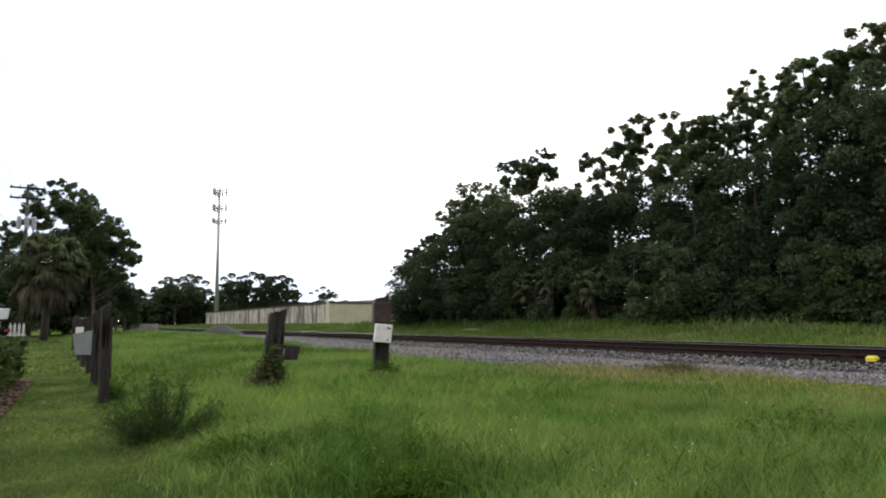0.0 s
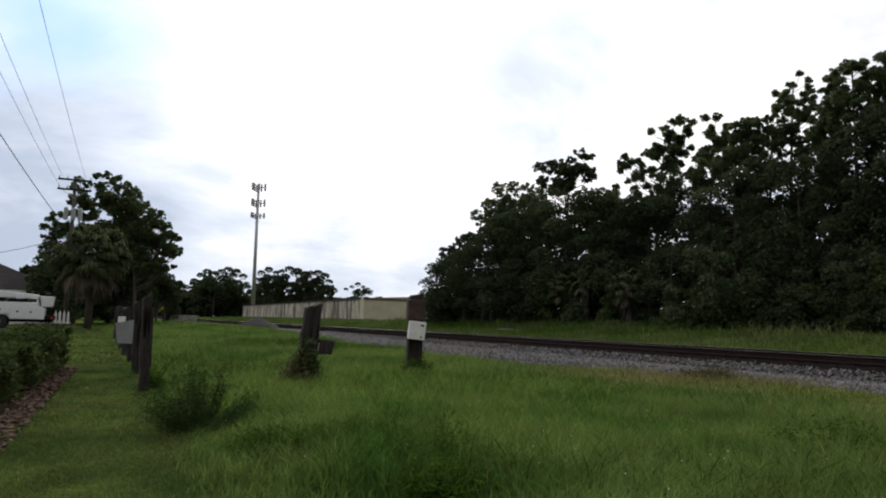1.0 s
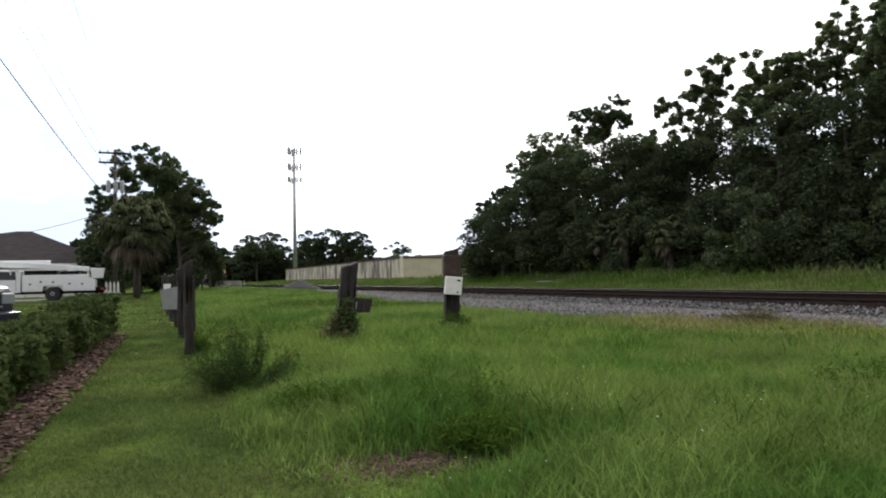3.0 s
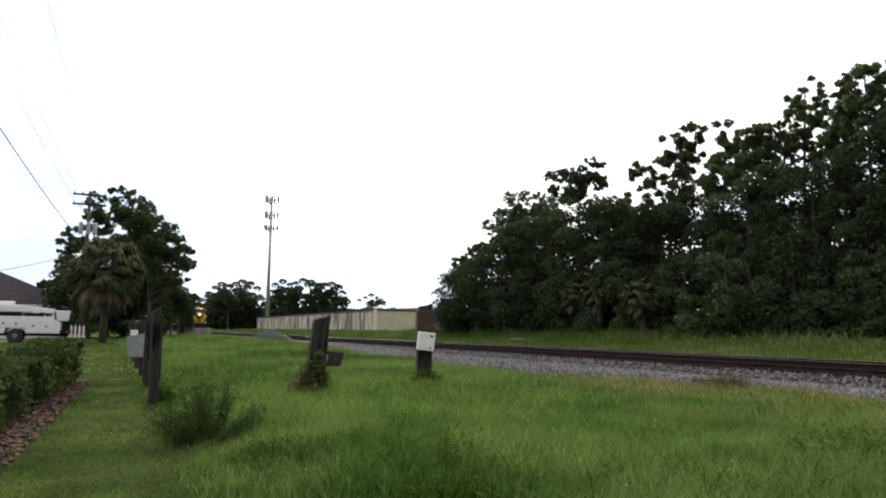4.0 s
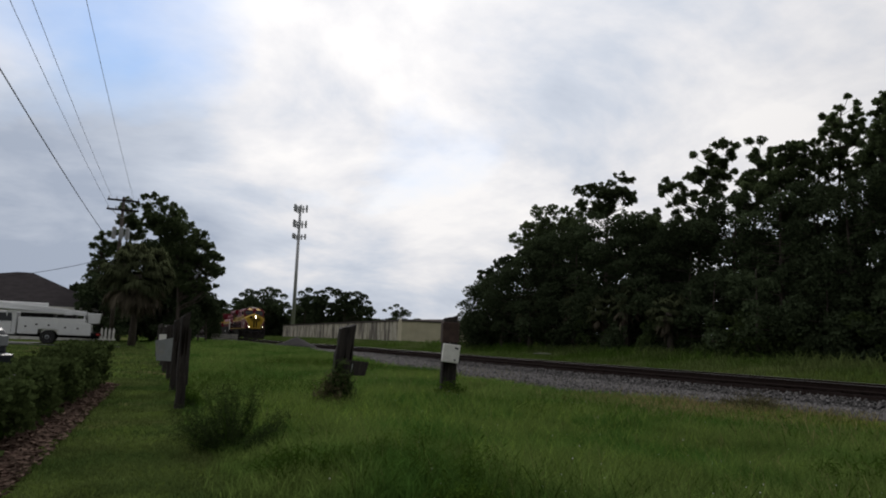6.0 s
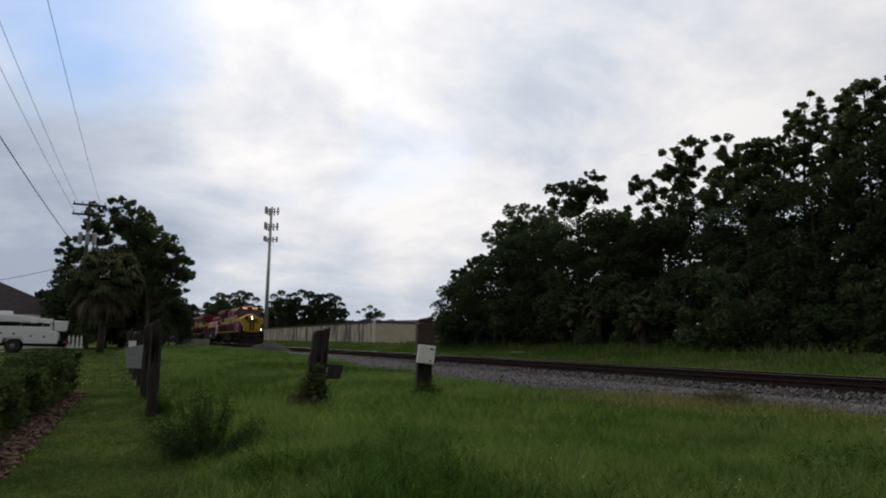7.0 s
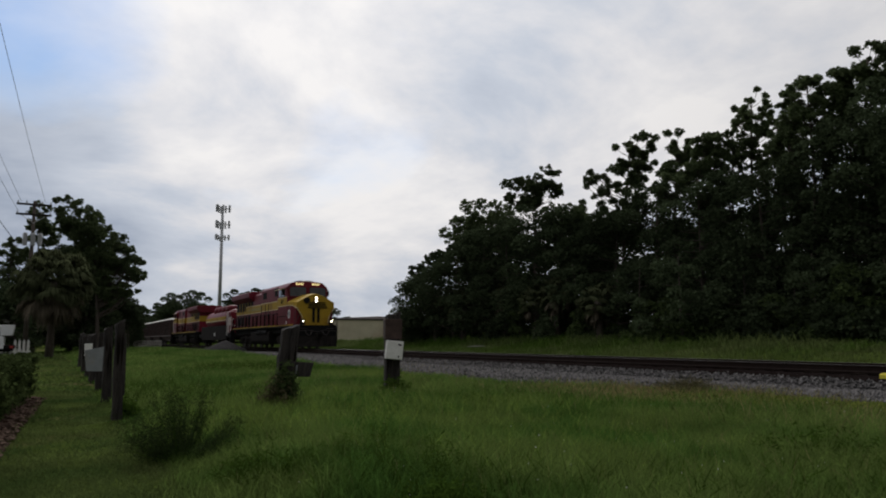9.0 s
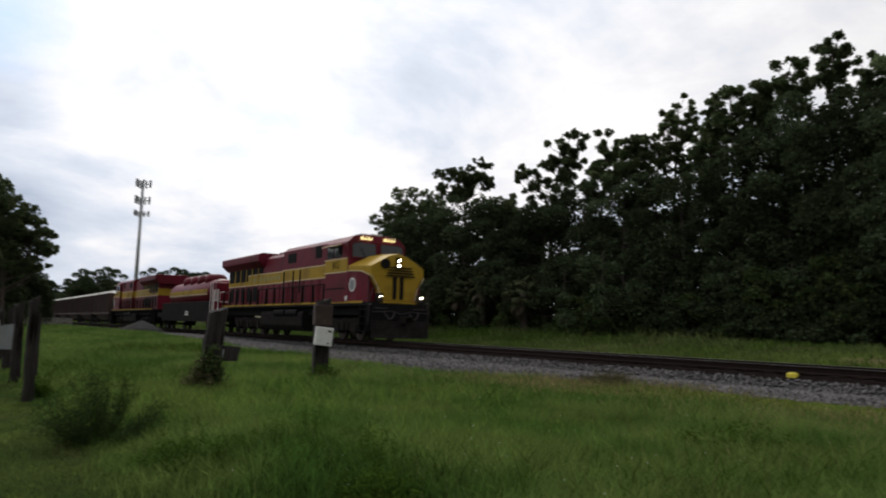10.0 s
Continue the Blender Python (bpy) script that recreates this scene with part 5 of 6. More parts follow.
shrub(*polar(46.5, 18.3), 0.26, 1.5, 48, "brown dried weeds by the ballast", 2200, DRYVINE, 0.016, 5.0)


# ---- drive, house, vehicles, utility pole ----

tagged(part("parking_lot", Shape().box(-22, -2.4, 12.5, 23.0, -0.2, 0.24), ASPHALT), "dark asphalt parking lot behind the hedge", "parking lot", kind="structure")
tagged(part("driveway", Shape().box(-30, -1.2, 47.5, 56.0, 0.1, 0.51), ASPHALT), "asphalt driveway across the lawn", "driveway", kind="structure")


def wheel_of(parent, x, y, r, side):
    w = part("wheel", Shape().loft([[(x + k * math.cos(a), y + side * d, r + k * math.sin(a)) for a in [2 * math.pi * j / 20 for j in range(20)]]
                                    for k, d in ((r * 0.6, 0.0), (r * 0.94, 0.0), (r, 0.05), (r, 0.2), (r * 0.94, 0.25), (r * 0.6, 0.25))]), RUBBER, parent)
    part("rim", Shape().loft([[(x + k * math.cos(a), y + side * d, r + k * math.sin(a)) for a in [2 * math.pi * j / 14 for j in range(14)]] for k, d in ((0.06, -0.02), (r * 0.3, 0.0), (r * 0.58, 0.03), (r * 0.6, -0.01))], False), GREYMETAL, w)


def bucket_truck():
    x, y = polar(-6.9, 51)
    T = thing("bucket_truck", pose(x, y, 0.51, 0, 0, 1), "white utility bucket truck parked on the driveway", "truck")
    T.scale = (0.93, 0.93, 0.93)
    cabside = [(-4.25, 0.55), (-1.0, 0.55), (-1.0, 2.0), (-1.15, 2.08), (-2.35, 2.08), (-3.0, 1.45), (-4.1, 1.3), (-4.3, 1.05)]
    cab = part("cab", Shape().prism(cabside, "y", -1.0, 1.0), CARWHITE, T, bevel=0.06)
    for s in (-1, 1):
        part("side_window", Shape().prism([(-2.75, 1.42), (-1.25, 1.42), (-1.3, 1.95), (-2.3, 1.95)], "y", s * 1.0, s * 1.012), TRAINGLASS, cab)
        part("door_line", Shape().box(-1.28, -1.26, s * 1.0 - 0.005, s * 1.0 + 0.005, 0.7, 1.4).box(-2.8, -2.78, s * 1.0 - 0.005, s * 1.0 + 0.005, 0.7, 1.4), BLACK, cab)
        part("mirror", Shape().box(-2.95, -2.8, s * 1.05, s * 1.25, 1.4, 1.75), BLACK, cab, bevel=0.02)
    part("windshield", Shape().add([(-2.98, -0.85, 1.48), (-2.98, 0.85, 1.48), (-2.4, 0.8, 2.02), (-2.4, -0.8, 2.02), (-2.95, -0.85, 1.46), (-2.95, 0.85, 1.46), (-2.37, 0.8, 2.0), (-2.37, -0.8, 2.0)],
                                      [(0, 1, 2, 3), (7, 6, 5, 4), (0, 4, 5, 1), (1, 5, 6, 2), (2, 6, 7, 3), (3, 7, 4, 0)]), TRAINGLASS, cab)
    part("chassis", Shape().box(-4.0, 3.9, -0.5, 0.5, 0.45, 0.7), BLACK, T)
    body = part("service_body", Shape().prism([(-0.9, 0.62), (0.25, 0.62), (0.3, 0.95), (1.4, 0.95), (1.45, 0.62), (3.4, 0.62), (3.4, 1.35), (3.0, 1.5), (3.0, 1.72), (-0.9, 1.72)], "y", -1.12, 1.12), CARWHITE, T, bevel=0.03)
    for s in (-1, 1):
        for x0, x1, z0, z1 in ((-0.8, -0.1, 0.72, 1.5), (-0.02, 0.35, 1.02, 1.5), (0.4, 1.35, 1.02, 1.45), (1.5, 2.2, 0.72, 1.5), (2.25, 2.95, 0.72, 1.45)):
            d = part("locker_door", Shape().box(x0, x1, s * 1.12 - 0.015, s * 1.12 + 0.015, z0, z1), CARWHITE, body, bevel=0.01)
            part("latch", Shape().box((x0 + x1) / 2 - 0.06, (x0 + x1) / 2 + 0.06, s * 1.135, s * 1.15, (z0 + z1) / 2 - 0.05, (z0 + z1) / 2 + 0.05), BLACK, d)
    # solid black blocks stand for the shade in the gap under the rack
    part("dark_recess", Shape().box(-0.8, 1.1, -1.0, 1.0, 1.72, 2.0).box(1.3, 2.4, -1.0, 1.0, 1.72, 1.95), BLACK, T)
    part("lower_boom", Shape().loft([[(-2.9, y, z) for y, z in ((-0.2, 2.3), (0.2, 2.3), (0.2, 2.75), (-0.2, 2.75))], [(3.0, y, z) for y, z in ((-0.16, 1.95), (0.16, 1.95), (0.16, 2.25), (-0.16, 2.25))]]), CARWHITE, T, bevel=0.03)
    part("upper_boom", Shape().box(-2.9, 0.6, 0.25, 0.6, 2.3, 2.72), CARWHITE, T, bevel=0.04)
    part("rack", Shape().box(-1.6, 3.0, -1.05, -0.98, 2.02, 2.1).box(-1.6, -1.54, -1.05, 1.0, 1.75, 2.1).box(2.9, 2.96, -1.05, 1.0, 1.5, 2.1), CARWHITE, T)
    part("turret", Shape().tube([(1.9, 0, 1.7), (1.9, 0, 2.3)], [0.32, 0.24], 14), CARWHITE, T)
    part("bucket", Shape().loft([[(3.15, -0.4, 1.45), (3.85, -0.4, 1.45), (3.85, 0.4, 1.45), (3.15, 0.4, 1.45)], [(3.05, -0.45, 2.15), (3.95, -0.45, 2.15), (3.95, 0.45, 2.15), (3.05, 0.45, 2.15)]]), CARWHITE, T, bevel=0.05)
    part("tail_deck", Shape().box(3.2, 4.0, -1.1, 1.1, 0.62, 0.85), BLACK, T, bevel=0.02)
    part("tail_lamp", Shape().box(4.0, 4.02, -1.0, -0.75, 0.65, 0.82).box(3.75, 3.95, -1.125, -1.105, 0.66, 0.8), REDLAMP, T)
    part("bumper", Shape().box(-4.45, -4.25, -1.0, 1.0, 0.5, 0.75), CHROME, T, bevel=0.03)
    for s in (-1, 1):
        wheel_of(T, -3.3, s * 0.95 - s * 0.2 if s > 0 else -0.98, 0.44, 1 if s < 0 else 1)
        wheel_of(T, 0.85, 0.75 if s > 0 else -1.12, 0.46, 1)


bucket_truck()


def pickup():
    """A dark pickup, its nose to +x."""
    P = thing("parked_pickup", pose(-3.62, 17.2, 0.24, 0, 0, -42), "dark pickup truck with a chrome grille parked at the hedge", "pickup truck")
    prof = [(0.55, 0.42), (0.62, 0.75), (0.58, 1.12), (0.45, 1.24), (-0.75, 1.36), (-1.45, 1.92), (-3.0, 1.94), (-3.25, 1.4), (-4.9, 1.38), (-4.95, 0.5)]
    body = part("body", Shape().prism(prof, "y", -0.98, 0.98), CARDARK, P, bevel=0.09)
    part("grille", Shape().box(0.585, 0.66, -0.62, 0.62, 0.78, 1.12), BLACK, P, bevel=0.02)
    for z in (0.79, 1.11):
        part("grille_bar", Shape().box(0.65, 0.69, -0.64, 0.64, z - 0.025, z + 0.025), CHROME, P, bevel=0.01)
    for s in (-1, 1):
        part("headlamp", Shape().box(0.53, 0.655, s * 0.8 - 0.15, s * 0.8 + 0.15, 0.84, 1.08), GREYMETAL, P, "clear headlamp", bevel=0.03)
        part("side_window", Shape().prism([(-1.35, 1.42), (-2.95, 1.42), (-2.85, 1.84), (-1.65, 1.84)], "y", s * 0.975, s * 0.99), TRAINGLASS, body)
        wheel_of(P, -0.35, -1.0 if s < 0 else 0.75, 0.4, 1)
        wheel_of(P, -3.9, -1.0 if s < 0 else 0.75, 0.4, 1)
    part("windshield", Shape().add([(-0.78, -0.85, 1.385), (-0.78, 0.85, 1.385), (-1.4, 0.78, 1.9), (-1.4, -0.78, 1.9), (-0.82, -0.85, 1.37), (-0.82, 0.85, 1.37), (-1.44, 0.78, 1.88), (-1.44, -0.78, 1.88)],
                                      [(0, 1, 2, 3), (7, 6, 5, 4), (0, 4, 5, 1), (1, 5, 6, 2), (2, 6, 7, 3), (3, 7, 4, 0)]), TRAINGLASS, body)
    part("front_bumper", Shape().prism([(0.5, 0.42), (0.78, 0.45), (0.8, 0.68), (0.5, 0.72)], "y", -1.0, 1.0), CARDARK, P, bevel=0.04)
    part("lower_valance", Shape().box(0.3, 0.7, -0.9, 0.9, 0.28, 0.42), BLACK, P, bevel=0.03)


pickup()


def house():
    H = thing("house", pose(-15.2, 75, 0.48), "low white-walled building with a charcoal hip roof", "house")
    w, d, h = 12.2, 7.5, 2.75
    for name, b in (("wall", (-w, w, -d, -d + 0.25)), ("wall", (-w, w, d - 0.25, d)), ("wall", (-w, -w + 0.25, -d + 0.25, d - 0.25)), ("wall", (w - 0.25, w, -d + 0.25, d - 0.25))):
        part(name, Shape().box(*b, 0, h), WHITEPAINT, H)
    e = 0.7
    part("roof", Shape().add([(-w - e, -d - e, h), (w + e, -d - e, h), (w + e, d + e, h), (-w - e, d + e, h), (4.2, 0, h + 3.25), (5.4, 0, h + 3.25)],
                                 [(0, 3, 2, 1), (0, 1, 5, 4), (1, 2, 5), (2, 3, 4, 5), (3, 0, 4)]), ROOFDARK, H)
    part("fascia", Shape().box(-w - e - 0.03, w + e + 0.03, -d - e - 0.03, -d - e, h - 0.22, h + 0.04), WHITEPAINT, H)
    for k in range(4):
        win = part("window", Shape().box(-9 + 5.4 * k, -7.4 + 5.4 * k, -d - 0.03, -d + 0.02, 0.9, 2.1), TRAINGLASS, H)
        for z in (0.82, 2.1):
            part("window_trim", Shape().box(-9.08 + 5.4 * k, -7.32 + 5.4 * k, -d - 0.06, -d - 0.03, z, z + 0.08), WHITEPAINT, win)
    part("roof_vent", Shape().tube([(-0.5, -1.2, h + 2.7), (-0.5, -1.2, h + 3.45)], [0.12, 0.12], 8), GALV, H)


house()

gx, gy = polar(-2.35, 57)
gate = thing("white_pickets", pose(gx, gy, 0.48), "short run of white pointed pickets beside the drive", "picket fence")
for k in range(4):
    part("picket", Shape().prism([(-0.42 + 0.26 * k, 0), (-0.27 + 0.26 * k, 0), (-0.27 + 0.26 * k, 1.0), (-0.345 + 0.26 * k, 1.2), (-0.42 + 0.26 * k, 1.0)], "y", -0.02, 0.02), WHITEPAINT, gate)
part("picket_rail", Shape().box(-0.5, 0.6, 0.02, 0.06, 0.3, 0.4), WHITEPAINT, gate)


def utility_pole():
    x, y = polar(-2.1, 60)
    P = thing("utility_pole", pose(x, y, 0.45), "wooden utility pole with two crossarms and pale transformers", "utility pole")
    part("pole", Shape().tube([(0, 0, 0), (0, 0, 11.4)], [0.17, 0.11], 10), BARK, P, smooth=True)
    for z in (11.1, 10.35):
        part("crossarm", Shape().box(-1.15, 1.15, -0.19, -0.09, z - 0.07, z + 0.07), OLDWOOD, P)
        for a in (-1.05, -0.5, 0.5, 1.05):
            part("insulator", Shape().tube([(a, -0.14, z + 0.07), (a, -0.14, z + 0.26)], [0.05, 0.035], 8), TRANSFORMER, P)
    for a in (-0.45, 0.05, 0.5):
        part("transformer", Shape().tube([(a, -0.42, 8.0), (a, -0.42, 8.06), (a, -0.42, 8.85), (a, -0.42, 8.95)], [0.13, 0.16, 0.16, 0.1], 14), TRANSFORMER, P, smooth=False)
    part("bracket_arm", Shape().box(-1.2, 0.1, -0.2, -0.12, 8.34, 8.42), OLDWOOD, P)
    part("brace", Shape().tube([(-0.8, -0.12, 10.3), (0, -0.12, 9.7)], [0.025, 0.025], 6).tube([(0.8, -0.12, 10.3), (0, -0.12, 9.7)], [0.025, 0.025], 6), GALV, P)
    for name, a, b, sag, r in (("power_line", (-1.5, 59.8, 11.75), (-3.2, -14, 12.4), 0.7, 0.010), ("power_line", (-3.05, 59.8, 11.75), (-4.75, -14, 12.4), 0.7, 0.010),
                               ("power_line", (-3.2, 59.8, 11.0), (-5.3, -14, 12.0), 0.7, 0.010), ("service_cable", (-3.35, 59.8, 8.85), (-6.0, -14, 11.0), 0.6, 0.022),
                               ("service_drop", (-2.4, 60, 7.2), (-16, 69, 5.2), 0.6, 0.02)):
        pts = [tuple(a[k] + (b[k] - a[k]) * t - (4 * sag * t * (1 - t) if k == 2 else 0) for k in range(3)) for t in np.linspace(0, 1, 24)]
        pts = [(p[0] - x, p[1] - y, p[2] - 0.45) for p in pts]
        part(name, Shape().tube(pts, [r] * 24, 5), CABLE, P)


utility_pole()


# ---- train ----
def wheelset(parent, y, r=0.53):
    axle = new("wheelset")
    axle.parent = parent
    axle.matrix_basis = pose(0, y, r)
    for s in (-1, 1):
        w = part("wheel", Shape().tube([(s * 0.70, 0, 0), (s * 0.84, 0, 0)], [r, r], 24).tube([(s * 0.68, 0, 0), (s * 0.71, 0, 0)], [r + 0.03, r + 0.03], 24)
                 .tube([(s * 0.84, 0, 0), (s * 0.95, 0, 0)], [0.16, 0.14], 12).box(s * 0.845 - 0.01, s * 0.845 + 0.01, -r * 0.7, r * 0.7, -0.05, 0.05), WHEELSTEEL, axle)
    part("axle", Shape().tube([(-0.7, 0, 0), (0.7, 0, 0)], [0.1, 0.1], 10), GRIME, axle)


def truck_frame(parent, y0, y1, axles):
    for s in (-1, 1):
        f = Shape()
        f.prism([(y0, 0.62), (y0 + 0.5, 0.42), (y1 - 0.5, 0.42), (y1, 0.62), (y1, 0.86), (y1 - 0.7, 1.02), (y0 + 0.7, 1.02), (y0, 0.86)], "x", s * 1.02 - 0.09, s * 1.02 + 0.09)
        for a in axles:
            f.box(s * 1.02 - 0.16, s * 1.02 + 0.16, a - 0.2, a + 0.2, 0.32, 0.74)
        for k in range(len(axles) - 1):
            m = (axles[k] + axles[k + 1]) / 2
            for d in (-0.22, 0.22):
                f.tube([(s * 1.1, m + d, 0.45), (s * 1.1, m + d, 0.85)], [0.11, 0.11], 10)
        part("truck_side_frame", f, GRIME, parent, bevel=0.02)


def number_text(parent, words, size, m, mat):
    cu = bpy.data.curves.new("number", "FONT")
    cu.body, cu.size, cu.extrude, cu.align_x, cu.align_y = words, size, 0.006, "CENTER", "CENTER"
    cu.materials.append(mat)
    dg = bpy.context.evaluated_depsgraph_get()
    ob = bpy.data.objects.new("number", cu)
    scene.collection.objects.link(ob)
    dg.update()
    me = bpy.data.meshes.new_from_object(ob.evaluated_get(dg))
    bpy.data.objects.remove(ob)
    o = new("number", me)
    o.parent, o.matrix_basis = parent, m
    return o


def locomotive():
    """Front coupler at the origin, body drawn out to +y, height over the rail."""
    L = thing("locomotive", pose(0, 0, 0), "crimson and yellow diesel locomotive with lit headlights on the track", "locomotive", "locomotives of the train")
    L.scale = (1.07, 1.0, 1.02)
    # frame, walkway and sill
    part("underframe", Shape().box(-1.2, 1.2, 0.9, 23.0, 1.2, 1.62), BLACK, L)
    part("walkway", Shape().box(-1.53, 1.53, 1.0, 23.2, 1.62, 1.78), BLACK, L, bevel=0.02)
    for s in (-1, 1):
        part("sill_stripe", Shape().box(s * 1.53, s * 1.545, 1.6, 23.0, 1.74, 1.84), YELLOW, L)
    # nose
    up = [(-1.42, 3.0), (1.42, 3.0), (1.42, 3.46), (0.5, 3.98), (0.0, 4.12), (-0.5, 3.98), (-1.42, 3.46)]
    nose = Shape().loft([[(x * 0.97, 1.15, z) for x, z in up], [(x * 1.05, 1.9, max(z + 0.04, 3.24)) for x, z in up], [(x * 1.09, 3.2, max(z + 0.1, 3.3)) for x, z in up]])
    part("nose", nose, YELLOW, L, bevel=0.025)
    for s in (-1, 1):
        part("cream_line", Shape().tube([(s * 0.92, 1.13, 1.9), (s * 1.0, 1.12, 2.42), (s * 1.37, 1.13, 3.0), (s * 1.5, 1.9, 3.25), (s * 1.56, 3.2, 3.3)], [0.028] * 5, 6), CREAMLINE, L)
    door = [(-0.9, 1.86), (0.9, 1.86), (0.98, 2.4), (1.34, 3.06), (-1.34, 3.06), (-0.98, 2.4)]
    part("nose_front_panel", Shape().prism(door, "y", 1.16, 1.5), YELLOW, L, bevel=0.03)
    part("lower_nose", Shape().loft([[(-1.36, 1.45, 1.78), (1.36, 1.45, 1.78), (1.36, 1.45, 3.05), (-1.36, 1.45, 3.05)], [(-1.52, 2.3, 1.78), (1.52, 2.3, 1.78), (1.52, 2.3, 3.3), (-1.52, 2.3, 3.3)],
                                       [(-1.52, 3.3, 1.78), (1.52, 3.3, 1.78), (1.52, 3.3, 3.32), (-1.52, 3.3, 3.32)]]), RED, L, bevel=0.04)
    for i in range(4):
        part("black_nose_bar", Shape().box(-0.62 + 0.05 * i, 0.86 - 0.05 * i, 1.085, 1.105, 3.02 + 0.13 * i, 3.085 + 0.13 * i), BLACK, L)
    for x in (-0.16, 0.2):
        part("black_nose_bar", Shape().box(x - 0.09, x + 0.09, 1.10, 1.155, 1.95, 3.0), BLACK, L)
    part("nose_emblem", Shape().tube([(-0.68, 1.125, 3.6), (-0.68, 1.08, 3.6)], [0.24, 0.24], 16), BLACK, L, "dark round emblem")
    part("sill_plate", Shape().box(-0.98, 0.98, 1.0, 1.16, 1.7, 1.84), YELLOW, L, bevel=0.02)
    for z in (3.78, 3.55):
        part("headlight", Shape().tube([(0.0, 1.06, z), (0.0, 1.02, z - 0.01)], [0.054, 0.05], 16), LAMP, L, "lit round headlight")
    for x, size in ((-1.0, 0.024), (1.12, 0.036)):
        part("ditch_light", Shape().tube([(x, 0.95, 2.05), (x, 0.8, 2.05)], [size, size], 14), LAMP, L, "lit ditch light beside the coupler")
        part("ditch_light_bracket", Shape().box(x - 0.16, x + 0.16, 0.93, 1.1, 1.78, 2.2), BLACK, L)
    part("headlight_housing", Shape().box(-0.13, 0.13, 1.06, 1.16, 3.4, 3.93), BLACK, L, "black headlight housing", bevel=0.02)
    for s in (-1, 1):
        part("front_handrail", Shape().tube([(s * 1.5, 0.98, 0.55), (s * 1.52, 0.92, 1.3), (s * 1.5, 0.95, 1.95), (s * 1.3, 1.0, 2.45), (s * 1.05, 1.08, 2.6)], [0.02] * 5, 6), DARKSTEEL, L, "thin dark corner handrail")
        part("nose_step", Shape().box(s * 1.3 - 0.2, s * 1.3 + 0.2, 0.9, 1.12, 1.64, 1.7), GREYMETAL, L)
        part("windshield_frame", Shape().tube([(s * 0.08, 3.1, 3.97), (s * 1.42, 3.1, 3.99), (s * 1.42, 3.16, 4.64), (s * 1.12, 3.19, 4.79), (s * 0.1, 3.19, 4.79), (s * 0.08, 3.1, 3.97)], [0.03] * 6, 6), RED, L)
        part("wiper", Shape().tube([(s * 0.7, 3.1, 4.02), (s * 0.95, 3.12, 4.5)], [0.014, 0.01], 5), BLACK, L)
        for k in range(5):
            part("louvre", Shape().box(s * 1.128, s * 1.15, 17.2 + k * 1.15, 17.95 + k * 1.15, 2.05, 3.0), BLACK, L)
            part("band_post", Shape().box(s * 1.132, s * 1.16, 17.0 + k * 1.15, 17.12 + k * 1.15, 3.14, 4.25), YELLOW, L)
        # flat black plate: the recess's shade put on as colour, nothing is cut in
        part("band_recess", Shape().box(s * 1.124, s * 1.142, 19.0, 22.9, 3.4, 3.84), BLACK, L)
        part("sand_box_lid", Shape().box(s * 1.55, s * 1.575, 3.5, 5.6, 2.45, 2.5), BLACK, L)
        part("small_emblem", Shape().tube([(s * 1.525, 3.3, 1.98), (s * 1.56, 3.3, 1.98)], [0.13, 0.13], 14), WHITERAIL, L, "small round white plate")
    part("horn", Shape().box(-0.12, 0.12, 6.4, 6.9, 5.1, 5.24), BLACK, L, bevel=0.03)
    # cab
    side = [(-1.55, 1.78), (1.55, 1.78), (1.55, 4.75), (1.18, 5.1), (0.6, 5.18), (-0.6, 5.18), (-1.18, 5.1), (-1.55, 4.75)]
    cab = part("cab", Shape().loft([[(x, 3.0 + 0.1 * (z - 1.78), z) for x, z in side], [(x, 5.85, z) for x, z in side]]), RED, L, bevel=0.05)
    part("cab_yellow_band", Shape().box(-1.562, 1.562, 3.28, 5.85, 3.30, 3.94), YELLOW, L)
    for s in (-1, 1):
        for z in (3.28, 3.94):
            part("cream_line", Shape().box(s * 1.562 - 0.006, s * 1.562 + 0.006, 3.3, 5.9, z - 0.025, z + 0.025), CREAMLINE, L)
        w = part("side_window", Shape().box(s * 1.535, s * 1.57, 3.95, 4.75, 4.02, 4.68), TRAINGLASS, cab)
        part("side_window", Shape().box(s * 1.535, s * 1.57, 4.85, 5.6, 4.02, 4.68), TRAINGLASS, cab)
        part("window_visor", Shape().add([(s * 1.5, 3.85, 4.66), (s * 1.5, 5.7, 4.66), (s * 1.85, 5.7, 4.56), (s * 1.85, 3.85, 4.56), (s * 1.5, 3.85, 4.7), (s * 1.5, 5.7, 4.7), (s * 1.85, 5.7, 4.6), (s * 1.85, 3.85, 4.6)],
                                             [(0, 1, 2, 3), (4, 7, 6, 5), (0, 3, 7, 4), (1, 5, 6, 2), (3, 2, 6, 7)]), CREAMLINE, cab)
        part("emblem", Shape().tube([(s * 1.52, 2.72, 2.62), (s * 1.54, 2.72, 2.62)], [0.34, 0.34], 24), WHITERAIL, L, "round white emblem on the nose side")
        part("emblem_centre", Shape().tube([(s * 1.535, 2.72, 2.62), (s * 1.55, 2.72, 2.62)], [0.25, 0.25], 24), GREYMETAL, L)
        tx = pose(s * 1.57, 4.55, 3.62, 90, 0, -90 if s < 0 else 90)
        number_text(L, "812", 0.52, tx, BLACK)
